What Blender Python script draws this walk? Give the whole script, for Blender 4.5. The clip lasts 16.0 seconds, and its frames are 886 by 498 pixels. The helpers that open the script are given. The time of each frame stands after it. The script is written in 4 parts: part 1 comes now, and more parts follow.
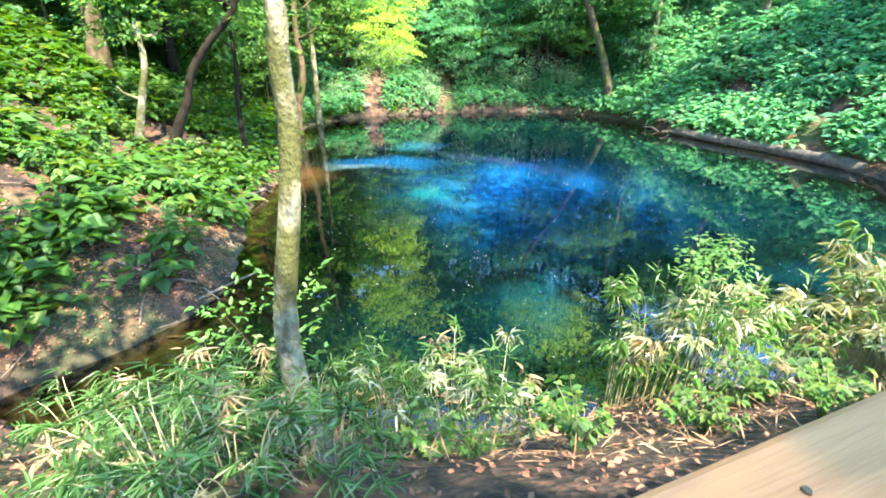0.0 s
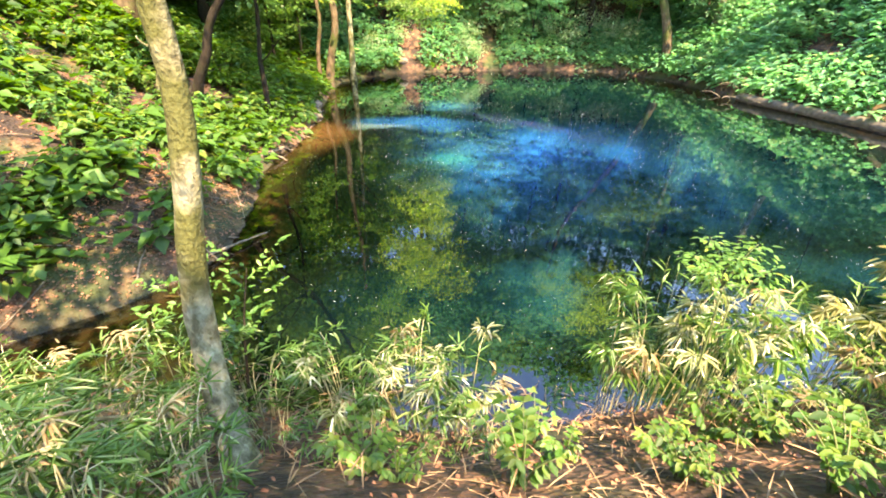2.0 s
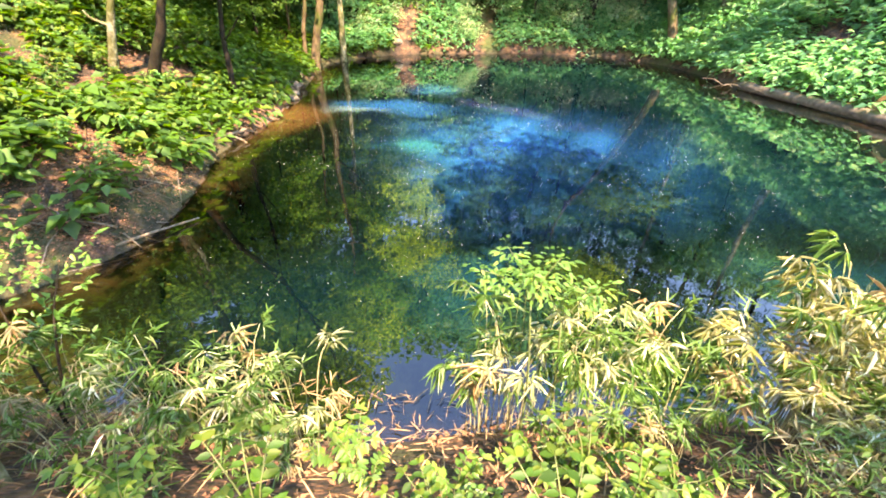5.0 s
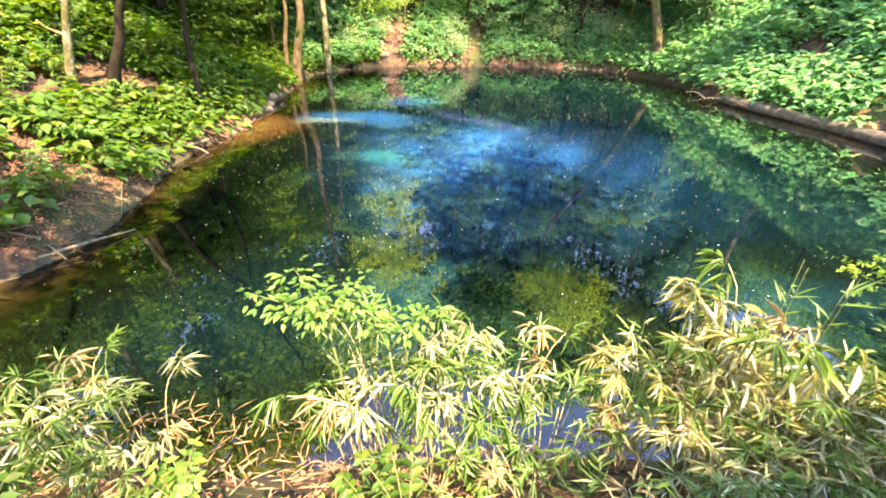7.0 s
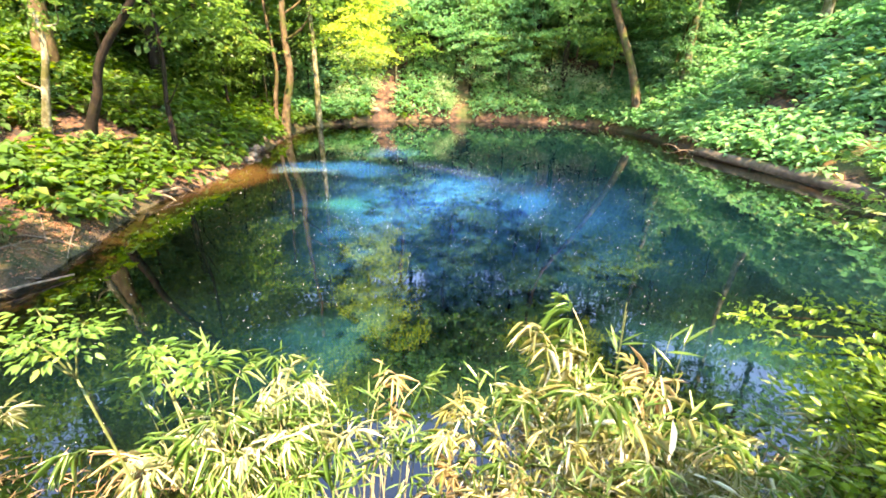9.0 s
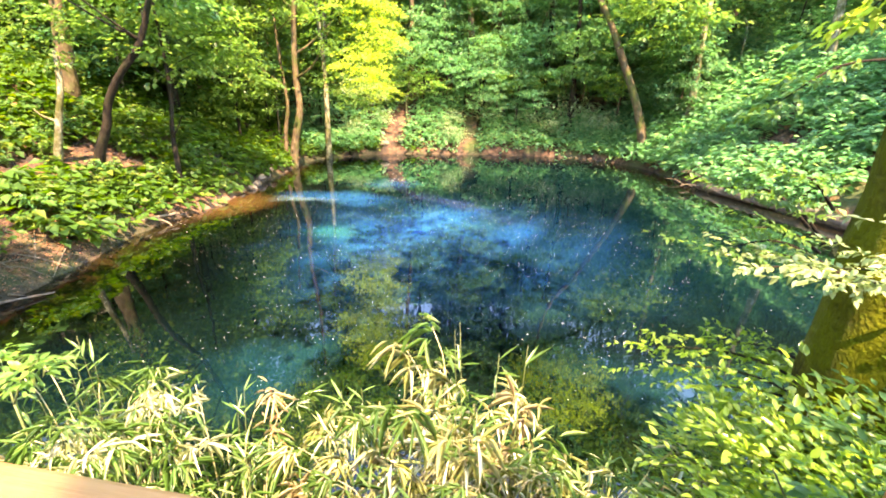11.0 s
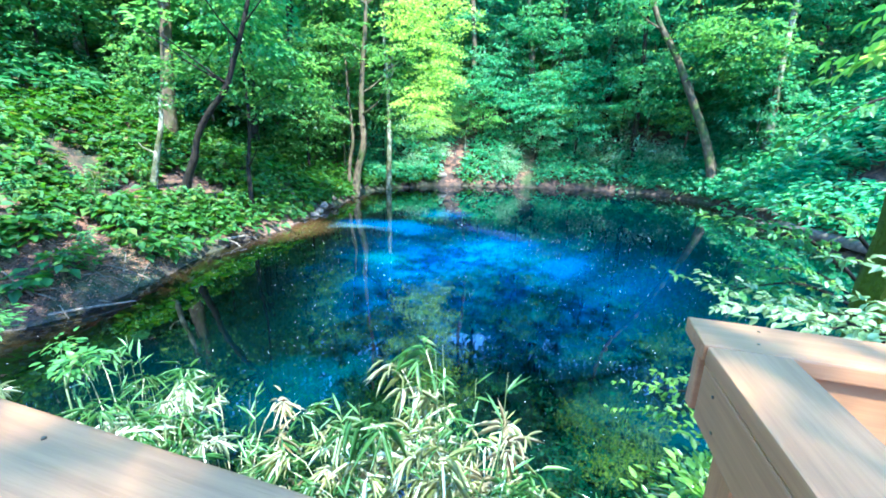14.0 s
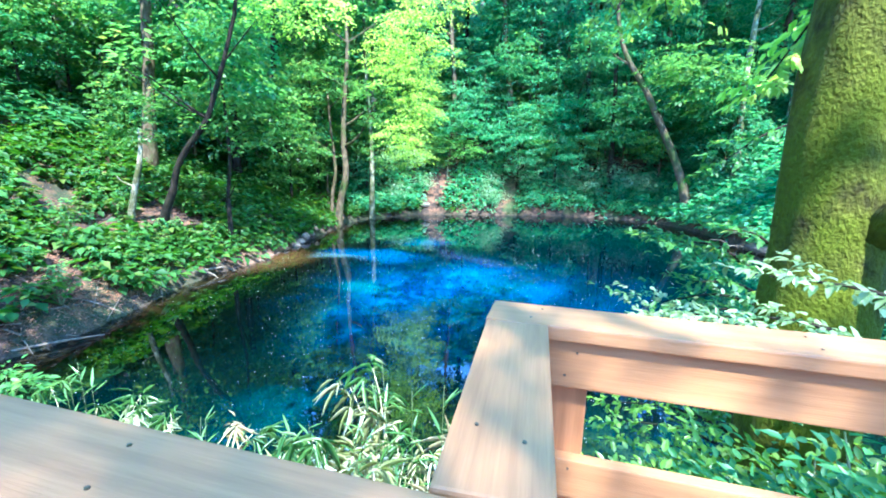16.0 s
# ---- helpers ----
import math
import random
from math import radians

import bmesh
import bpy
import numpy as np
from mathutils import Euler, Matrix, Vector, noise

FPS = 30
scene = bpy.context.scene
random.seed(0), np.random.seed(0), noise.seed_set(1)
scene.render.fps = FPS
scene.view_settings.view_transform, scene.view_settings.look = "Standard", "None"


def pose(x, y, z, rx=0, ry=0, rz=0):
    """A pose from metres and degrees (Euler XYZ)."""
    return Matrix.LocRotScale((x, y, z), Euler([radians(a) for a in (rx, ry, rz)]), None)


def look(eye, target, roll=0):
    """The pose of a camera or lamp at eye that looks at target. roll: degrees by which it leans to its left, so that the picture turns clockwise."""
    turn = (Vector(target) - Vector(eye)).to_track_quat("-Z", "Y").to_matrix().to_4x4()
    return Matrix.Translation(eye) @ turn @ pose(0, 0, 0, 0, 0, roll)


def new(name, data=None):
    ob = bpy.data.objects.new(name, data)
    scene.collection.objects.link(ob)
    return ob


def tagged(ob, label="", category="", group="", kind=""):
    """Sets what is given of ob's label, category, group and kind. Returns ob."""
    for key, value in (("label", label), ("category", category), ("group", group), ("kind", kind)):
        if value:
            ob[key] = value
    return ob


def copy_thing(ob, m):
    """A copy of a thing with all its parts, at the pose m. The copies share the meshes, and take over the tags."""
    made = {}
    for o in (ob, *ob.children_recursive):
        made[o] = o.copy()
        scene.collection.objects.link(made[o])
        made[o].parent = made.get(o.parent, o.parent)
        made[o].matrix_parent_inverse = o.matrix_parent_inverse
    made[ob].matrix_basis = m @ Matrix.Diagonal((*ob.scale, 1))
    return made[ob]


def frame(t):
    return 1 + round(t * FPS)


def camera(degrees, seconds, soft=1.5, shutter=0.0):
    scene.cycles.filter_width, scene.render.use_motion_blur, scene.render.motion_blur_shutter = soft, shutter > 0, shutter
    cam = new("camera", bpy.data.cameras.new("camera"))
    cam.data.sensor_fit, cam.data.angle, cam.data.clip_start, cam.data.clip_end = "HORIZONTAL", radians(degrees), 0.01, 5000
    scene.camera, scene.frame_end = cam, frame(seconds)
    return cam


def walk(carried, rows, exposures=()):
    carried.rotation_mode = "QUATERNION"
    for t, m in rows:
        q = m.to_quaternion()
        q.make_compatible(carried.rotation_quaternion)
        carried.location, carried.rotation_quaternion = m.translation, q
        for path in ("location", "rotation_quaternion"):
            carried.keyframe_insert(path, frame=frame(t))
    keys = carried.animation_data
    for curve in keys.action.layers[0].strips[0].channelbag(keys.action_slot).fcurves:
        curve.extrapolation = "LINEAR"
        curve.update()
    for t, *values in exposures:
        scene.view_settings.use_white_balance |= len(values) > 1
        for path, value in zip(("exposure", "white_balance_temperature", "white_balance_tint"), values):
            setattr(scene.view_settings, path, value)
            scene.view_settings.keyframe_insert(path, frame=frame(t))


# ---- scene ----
cam = camera(94.1, 16.0, 1.9)
METRES, EYE, TILT, LEAN, TURN = 8.0, 1.6, -25.0, -0.5, 0.0
ROWS = [
    (0.0, 0.0, 0.0, 0.0, 0.0, 0.0, -0.0),
    (0.5, 0.0108, 0.0234, 0.0108, 1.28, -1.52, -0.71),
    (1.0, 0.0323, 0.0393, 0.0181, 2.84, -2.98, -1.55),
    (1.5, 0.0596, 0.0603, 0.0234, 4.36, -4.29, -2.33),
    (2.0, 0.0913, 0.0786, 0.0296, 5.48, -5.36, -2.92),
    (2.5, 0.1266, 0.0902, 0.0329, 6.12, -6.22, -3.31),
    (3.0, 0.1592, 0.1093, 0.0372, 6.43, -6.92, -3.58),
    (3.5, 0.1946, 0.1195, 0.043, 6.7, -7.34, -3.8),
    (4.0, 0.2299, 0.1308, 0.0483, 7.0, -7.52, -4.05),
    (6.5, 0.4201, 0.2094, 0.0677, 7.28, -6.59, -4.47),
    (7.0, 0.4621, 0.2227, 0.0725, 7.45, -5.91, -4.61),
    (7.5, 0.5026, 0.2286, 0.0759, 7.76, -4.84, -4.82),
    (8.0, 0.5424, 0.2424, 0.0781, 8.25, -3.24, -5.09),
    (8.5, 0.5873, 0.2496, 0.0794, 8.27, -1.12, -5.02),
    (9.0, 0.6356, 0.2628, 0.0784, 7.97, 0.86, -4.83),
    (11.5, 0.8212, 0.2794, 0.0805, 12.28, 5.25, -6.94),
    (12.0, 0.8399, 0.2723, 0.0781, 14.32, 5.29, -7.9),
    (12.5, 0.8533, 0.2688, 0.0801, 16.07, 5.54, -8.69),
    (13.0, 0.8589, 0.2687, 0.0822, 17.34, 6.16, -9.23),
    (13.5, 0.8616, 0.2737, 0.0836, 18.12, 7.08, -9.52),
    (14.0, 0.8631, 0.2745, 0.0825, 18.41, 8.23, -9.56),
    (14.5, 0.8647, 0.27, 0.0834, 18.28, 9.47, -9.37),
    (15.0, 0.8694, 0.271, 0.0825, 17.9, 10.67, -9.0),
    (15.5, 0.8865, 0.2723, 0.0806, 17.43, 11.73, -8.59),
    (16.0, 0.9165, 0.271, 0.0763, 16.98, 12.51, -8.19),
]
EXPOSURES = [(0.0, 3.98, 7200, 5), (0.6, 3.98, 8400, 10), (3.0, 3.98, 10500, 17), (4.0, 4.0, 10300, 19), (6.5, 4.12, 11800, 23), (7.0, 4.13, 11200, 23), (8.0, 4.14, 9100, 17), (8.5, 4.15, 10200, 20), (9.0, 4.18, 11500, 21),
             (11.5, 4.15, 11600, 23), (12.0, 4.04, 8400, 11), (12.4, 3.97, 5600, 1), (13.2, 3.93, 4900, -4), (16.0, 3.85, 4950, -3)]
walk(cam, [(t, pose(0, 0, EYE, TILT, LEAN, TURN) @ pose(METRES * x, METRES * y, METRES * z, 90 + pitch, roll, yaw)) for t, x, y, z, yaw, pitch, roll in ROWS], EXPOSURES)

# ---- light ----
SUN_DIR = Vector((0.30, -0.46, 0.83)).normalized()
world = bpy.data.worlds.new("sky_world")
scene.world = world
world.use_nodes = True
wn = world.node_tree.nodes
sky = wn.new("ShaderNodeTexSky")
sky.sky_type = "NISHITA"
sky.sun_disc = False
sky.ozone_density = 9.0
sky.dust_density = 0.0
sky.sun_elevation = math.asin(SUN_DIR.z)
sky.sun_rotation = math.atan2(SUN_DIR.x, SUN_DIR.y)
world.node_tree.links.new(sky.outputs[0], wn["Background"].inputs[0])
wn["Background"].inputs[1].default_value = 0.15
sun_data = bpy.data.lights.new("sun", "SUN")
sun_data.energy = 2.15
sun_data.angle = radians(0.55)
sun_data.color = (1.0, 0.94, 0.84)
sun = new("sun", sun_data)
sun.matrix_world = look(SUN_DIR * 60, (0, 0, 0))

WATER = -3.3
RNG = np.random.default_rng(7)


# ---- materials ----
class Nodes:
    """A small helper that wires shader nodes."""

    def __init__(self, name):
        self.mat = bpy.data.materials.new(name)
        self.mat.use_nodes = True
        self.tree = self.mat.node_tree
        self.tree.nodes.clear()
        self.out = self.tree.nodes.new("ShaderNodeOutputMaterial")

    def add(self, kind, values=None, data_type="", blend_type="", operation="", attribute_name="", rotation_type="", interpolation_type=""):
        n = self.tree.nodes.new("ShaderNode" + kind)
        if data_type:
            n.data_type = data_type
        if blend_type:
            n.blend_type = blend_type
        if operation:
            n.operation = operation
        if attribute_name:
            n.attribute_name = attribute_name
        if rotation_type:
            n.rotation_type = rotation_type
        if interpolation_type:
            n.interpolation_type = interpolation_type
        for k, v in (values or {}).items():
            if isinstance(v, bpy.types.NodeSocket):
                self.tree.links.new(v, n.inputs[k])
            else:
                n.inputs[k].default_value = v
        return n

    def noise(self, scale, vec=None, detail=4.0, rough=0.55):
        v = {"Scale": scale, "Detail": detail, "Roughness": rough}
        if vec:
            v["Vector"] = vec
        return self.add("TexNoise", v).outputs[0]

    def ramp(self, fac, stops):
        n = self.add("ValToRGB", {"Fac": fac})
        e = n.color_ramp.elements
        while len(e) < len(stops):
            e.new(0.5)
        for el, (p, c) in zip(e, stops):
            el.position, el.color = p, (*c, 1)
        return n.outputs[0]

    def mix(self, fac, a, b, blend="MIX"):
        n = self.add("Mix", data_type="RGBA", blend_type=blend)
        for sock, v in ((n.inputs["Factor"], fac), (n.inputs[6], a), (n.inputs[7], b)):
            if isinstance(v, bpy.types.NodeSocket):
                self.tree.links.new(v, sock)
            else:
                sock.default_value = v if isinstance(v, (int, float)) else (*v, 1)
        return n.outputs[2]

    def maths(self, op, a, b=0.0):
        n = self.add("Math", {0: a, 1: b}, operation=op)
        return n.outputs[0]

    def bump(self, height, strength, distance):
        return self.add("Bump", {"Height": height, "Strength": strength, "Distance": distance}).outputs[0]

    def done(self, shader):
        self.tree.links.new(shader, self.out.inputs["Surface"])
        return self.mat


def leaf_material(name, dark, light, yellow, through_light=0.38, gloss=0.45):
    m = Nodes(name)
    isl = m.add("NewGeometry").outputs["Random Per Island"]
    ob = m.add("ObjectInfo").outputs["Random"]
    col = m.ramp(isl, [(0.0, dark), (0.6, light), (0.88, light), (1.0, yellow)])
    tone = m.add("Math", {0: ob, 1: 0.45, 2: 0.78}, operation="MULTIPLY_ADD").outputs[0]
    pos = m.add("TexCoord").outputs["Object"]
    vein = m.noise(9.0, pos, 2.0)
    col = m.mix(0.35, col, m.ramp(vein, [(0.35, (0.45, 0.5, 0.4)), (0.7, (1.0, 1.0, 0.9))]), "MULTIPLY")
    hsv = m.add("HueSaturation", {"Color": col, "Value": tone, "Saturation": 1.05}).outputs[0]
    p = m.add("BsdfPrincipled", {"Base Color": hsv, "Roughness": gloss, "Specular IOR Level": 0.5}).outputs[0]
    bright = m.add("HueSaturation", {"Color": hsv, "Hue": 0.478, "Value": 2.2, "Saturation": 1.1}).outputs[0]
    tr = m.add("BsdfTranslucent", {"Color": bright}).outputs[0]
    return m.done(m.add("MixShader", {0: through_light, 1: p, 2: tr}).outputs[0])


def bark_material(name, base, patch, moss, moss_amount, scale):
    m = Nodes(name)
    pos = m.add("TexCoord").outputs["Object"]
    stretch = m.add("Mapping", {"Vector": pos, "Scale": (1.0, 1.0, 0.7)}).outputs[0]
    n1 = m.noise(scale, stretch, 6.0, 0.65)
    n2 = m.noise(scale * 0.22, pos, 3.0)
    fine = m.noise(scale * 5, stretch, 4.0)
    col = m.mix(m.ramp(n1, [(0.4, (0, 0, 0)), (0.62, (1, 1, 1))]), base, patch)
    col = m.mix(m.ramp(n2, [(0.62 - moss_amount * 0.3, (0, 0, 0)), (0.72 - moss_amount * 0.25, (1, 1, 1))]), col, moss)
    col = m.mix(0.5, col, m.ramp(fine, [(0.3, (0.45, 0.42, 0.4)), (0.65, (1, 1, 1))]), "MULTIPLY")
    nrm = m.bump(m.maths("ADD", n1, fine), 0.9, 0.035)
    return m.done(m.add("BsdfPrincipled", {"Base Color": col, "Roughness": 0.9, "Specular IOR Level": 0.2, "Normal": nrm}).outputs[0])


def wood_material(name, light, dark, along=(1.2, 22.0, 22.0)):
    m = Nodes(name)
    pos = m.add("TexCoord").outputs["Object"]
    ob = m.add("ObjectInfo").outputs["Random"]
    shift = m.add("VectorMath", {0: pos, 1: m.add("CombineXYZ", {0: m.maths("MULTIPLY", ob, 31.0), 1: m.maths("MULTIPLY", ob, 17.0)}).outputs[0]}, operation="ADD").outputs[0]
    g = m.add("Mapping", {"Vector": shift, "Scale": along}).outputs[0]
    grain = m.noise(2.2, g, 5.0, 0.6)
    fine = m.noise(11.0, g, 3.0)
    blot = m.noise(3.5, shift, 3.0)
    col = m.mix(m.ramp(grain, [(0.38, (0, 0, 0)), (0.66, (1, 1, 1))]), light, dark)
    col = m.mix(0.30, col, m.ramp(blot, [(0.35, (0.75, 0.72, 0.66)), (0.62, (1, 1, 1))]), "MULTIPLY")
    col = m.mix(0.3, col, m.ramp(fine, [(0.35, (0.78, 0.75, 0.70)), (0.6, (1, 1, 1))]), "MULTIPLY")
    nrm = m.bump(m.maths("ADD", grain, fine), 0.25, 0.003)
    return m.done(m.add("BsdfPrincipled", {"Base Color": col, "Roughness": 0.55, "Normal": nrm}).outputs[0])


def plain(name, colour, rough=0.6, metal=0.0, variation=0.4, scale=8.0):
    m = Nodes(name)
    pos = m.add("TexCoord").outputs["Object"]
    n = m.noise(scale, pos, 5.0)
    c2 = tuple(v * (1 - variation) for v in colour)
    col = m.mix(m.ramp(n, [(0.35, (0, 0, 0)), (0.65, (1, 1, 1))]), c2, colour)
    isl = m.add("NewGeometry").outputs["Random Per Island"]
    col = m.add("HueSaturation", {"Color": col, "Value": m.add("Math", {0: isl, 1: 0.5, 2: 0.75}, operation="MULTIPLY_ADD").outputs[0]}).outputs[0]
    nrm = m.bump(n, 0.3, 0.01)
    return m.done(m.add("BsdfPrincipled", {"Base Color": col, "Roughness": rough, "Metallic": metal, "Normal": nrm}).outputs[0])


def ground_material():
    m = Nodes("forest_floor")
    pos = m.add("TexCoord").outputs["Object"]
    big = m.noise(0.35, pos, 4.0)
    mid = m.noise(2.2, pos, 6.0, 0.65)
    vor = m.add("TexVoronoi", {"Vector": pos, "Scale": 14.0})
    soil = m.ramp(mid, [(0.3, (0.011, 0.006, 0.004)), (0.5, (0.030, 0.015, 0.009)), (0.72, (0.078, 0.033, 0.018))])
    litter = m.mix(vor.outputs["Color"], (0.05, 0.021, 0.011), (0.22, 0.098, 0.055))
    col = m.mix(m.ramp(mid, [(0.45, (0, 0, 0)), (0.6, (1, 1, 1))]), soil, litter)
    moss = m.ramp(m.noise(1.3, pos, 5.0), [(0.35, (0.018, 0.036, 0.006)), (0.7, (0.045, 0.075, 0.014))])
    col = m.mix(m.ramp(big, [(0.47, (0, 0, 0)), (0.60, (0.8, 0.8, 0.8))]), col, moss)
    # wet mud close to the waterline
    z = m.add("SeparateXYZ", {0: m.add("NewGeometry").outputs["Position"]}).outputs[2]
    wet = m.add("MapRange", {"Value": z, "From Min": WATER + 0.05, "From Max": WATER + 0.45, "To Min": 1.0, "To Max": 0.0}).outputs[0]
    col = m.mix(m.maths("MULTIPLY", wet, m.maths("MULTIPLY", mid, 1.1)), col, (0.030, 0.019, 0.012))
    away = m.add("VectorMath", {0: pos, 1: (-6.2, 19.0, WATER)}, operation="SUBTRACT").outputs[0]
    away = m.add("VectorMath", {0: away, 1: (0.42, 0.26, 0.9)}, operation="MULTIPLY").outputs[0]
    reach = m.add("VectorMath", {0: away}, operation="LENGTH").outputs[1]
    silt = m.add("MapRange", {"Value": m.maths("ADD", reach, m.maths("MULTIPLY", mid, 0.8)), "From Min": 1.35, "From Max": 0.7}).outputs[0]
    col = m.mix(silt, col, (0.22, 0.115, 0.075))
    nrm = m.bump(m.maths("ADD", mid, vor.outputs["Distance"]), 0.8, 0.05)
    return m.done(m.add("BsdfPrincipled", {"Base Color": col, "Roughness": 0.9, "Normal": nrm}).outputs[0])


def water_material():
    """Clear at the rim, a deep scattering blue further out, with pale and turquoise veils over the shallows. Sun shafts
    and sunlit glow are painted into the colour.
    """
    m = Nodes("pond_water")
    pos = m.add("NewGeometry").outputs["Position"]
    warp = m.add("TexNoise", {"Vector": pos, "Scale": 0.28, "Detail": 4.0, "Roughness": 0.6}).outputs[1]
    off = m.add("VectorMath", {0: warp, 1: (0.5, 0.5, 0.5)}, operation="SUBTRACT").outputs[0]
    wpos = m.add("VectorMath", {0: off, 1: (5.0, 5.0, 0.0), 2: pos}, operation="MULTIPLY_ADD").outputs[0]

    def blob(x, y, rx, ry, turn=0.0, soft=1.0):
        d = m.add("VectorMath", {0: wpos, 1: (x, y, WATER)}, operation="SUBTRACT").outputs[0]
        d = m.add("VectorRotate", {"Vector": d, "Angle": -radians(turn)}, rotation_type="Z_AXIS").outputs[0]
        d = m.add("VectorMath", {0: d, 1: (1 / rx, 1 / ry, 0.0)}, operation="MULTIPLY").outputs[0]
        r = m.add("VectorMath", {0: d}, operation="LENGTH").outputs[1]
        return m.add("MapRange", {"Value": r, "From Min": 1.0, "From Max": 1.0 - soft, "To Min": 0.0, "To Max": 1.0}, interpolation_type="SMOOTHSTEP").outputs[0]

    depth = m.add("Attribute", attribute_name="depth").outputs["Fac"]
    deep = m.add("MapRange", {"Value": depth, "From Min": 0.2, "From Max": 3.2}, interpolation_type="SMOOTHSTEP").outputs[0]
    # slanting sunbeams in the water, painted as streaks in its colour
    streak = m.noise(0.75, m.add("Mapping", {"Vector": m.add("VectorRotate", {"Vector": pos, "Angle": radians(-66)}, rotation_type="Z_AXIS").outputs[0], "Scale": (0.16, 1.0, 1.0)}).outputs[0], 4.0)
    sun_shaft = m.add("MapRange", {"Value": streak, "From Min": 0.36, "From Max": 0.62, "To Min": 0.3, "To Max": 1.0}).outputs[0]
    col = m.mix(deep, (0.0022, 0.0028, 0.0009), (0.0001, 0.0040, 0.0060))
    # sunlit blue glow painted into the body colour, broken up by the sunbeams
    col = m.mix(m.maths("MULTIPLY", blob(4.0, 16.6, 9.0, 8.0, 5, 1.0), m.maths("MULTIPLY", sun_shaft, 0.95)), col, (0.0004, 0.031, 0.096))
    # left water painted near black, where it mirrors dark trees
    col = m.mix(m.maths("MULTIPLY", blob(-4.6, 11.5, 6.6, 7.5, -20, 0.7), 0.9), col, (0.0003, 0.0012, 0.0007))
    col = m.mix(m.maths("MULTIPLY", blob(2.2, 17.0, 5.6, 4.2, 30, 0.9), sun_shaft), col, (0.0004, 0.068, 0.200))
    col = m.mix(m.maths("MULTIPLY", blob(-2.9, 20.8, 3.6, 1.9, 10, 0.9), 0.8), col, (0.003, 0.058, 0.155))
    col = m.mix(m.maths("MULTIPLY", blob(-1.6, 25.5, 2.6, 2.0, 20, 0.9), 0.55), col, (0.003, 0.06, 0.15))
    col = m.mix(m.maths("MULTIPLY", blob(-0.3, 15.2, 1.7, 1.9, 60, 1.0), 0.75), col, (0.001, 0.078, 0.090))
    col = m.mix(m.maths("MULTIPLY", blob(1.6, 14.0, 1.6, 3.0, -24, 1.0), m.maths("MULTIPLY", sun_shaft, 0.6)), col, (0.001, 0.06, 0.15))
    col = m.mix(m.maths("MULTIPLY", blob(2.0, 8.4, 1.4, 3.0, -25, 1.0), 0.28), col, (0.0008, 0.052, 0.075))
    col = m.mix(m.maths("MULTIPLY", blob(9.8, 9.2, 3.2, 1.8, 10, 1.0), 0.3), col, (0.0008, 0.040, 0.058))
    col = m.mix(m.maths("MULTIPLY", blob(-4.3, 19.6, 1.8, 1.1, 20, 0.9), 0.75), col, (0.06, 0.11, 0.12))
    # faint purple highlight painted along the far edge of the blue
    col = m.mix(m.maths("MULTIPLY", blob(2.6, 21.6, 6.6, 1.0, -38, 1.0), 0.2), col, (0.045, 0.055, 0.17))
    col = m.mix(m.maths("MULTIPLY", blob(14.0, 12.0, 4.0, 5.0, 0, 0.9), 0.2), col, (0.0008, 0.018, 0.030))
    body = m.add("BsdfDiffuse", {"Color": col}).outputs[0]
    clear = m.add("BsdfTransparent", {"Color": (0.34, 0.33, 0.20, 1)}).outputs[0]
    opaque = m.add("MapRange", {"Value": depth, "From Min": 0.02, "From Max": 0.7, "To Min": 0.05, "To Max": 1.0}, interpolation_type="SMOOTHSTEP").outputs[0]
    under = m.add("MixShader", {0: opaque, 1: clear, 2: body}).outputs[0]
    rip = m.noise(0.9, pos, 3.0)
    rip2 = m.noise(6.0, pos, 2.0)
    h = m.add("Math", {0: rip2, 1: 0.10, 2: rip}, operation="MULTIPLY_ADD").outputs[0]
    nrm = m.bump(h, 0.035, 0.10)
    shine = m.add("BsdfGlossy", {"Color": (0.74, 0.87, 1.0, 1), "Roughness": 0.002, "Normal": nrm}).outputs[0]
    fr = m.add("Fresnel", {"IOR": 1.66, "Normal": nrm}).outputs[0]
    return m.done(m.add("MixShader", {0: fr, 1: under, 2: shine}).outputs[0])


M_GROUND = ground_material()
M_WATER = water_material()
M_BEECH = bark_material("pale_beech_bark", (0.110, 0.098, 0.055), (0.38, 0.35, 0.23), (0.082, 0.084, 0.028), 0.50, 6.5)
M_DARKBARK = bark_material("dark_bark", (0.012, 0.009, 0.006), (0.032, 0.023, 0.015), (0.018, 0.022, 0.007), 0.3, 5.0)
M_BROWNBARK = bark_material("brown_bark", (0.065, 0.045, 0.026), (0.15, 0.108, 0.065), (0.06, 0.075, 0.02), 0.35, 4.0)
M_MOSSBARK = bark_material("mossy_bark", (0.032, 0.028, 0.003), (0.13, 0.13, 0.014), (0.095, 0.110, 0.003), 0.72, 9.0)
M_LEAF = leaf_material("broad_leaves", (0.034, 0.108, 0.044), (0.088, 0.218, 0.088), (0.19, 0.29, 0.07), 0.48)
M_LEAF_SUN = leaf_material("fresh_leaves", (0.050, 0.130, 0.036), (0.115, 0.240, 0.070), (0.24, 0.30, 0.08), 0.5)
M_LEAF_COOL = leaf_material("hillside_leaves", (0.046, 0.150, 0.084), (0.115, 0.272, 0.148), (0.23, 0.34, 0.15), 0.52)
# glow of sun through the leaves, put into a brighter yellow-green colour
M_LEAF_BACKLIT = leaf_material("backlit_leaves", (0.16, 0.27, 0.06), (0.27, 0.38, 0.10), (0.42, 0.48, 0.20), 0.66)
# white sheen of full sun on glossy leaves, painted as a pale colour
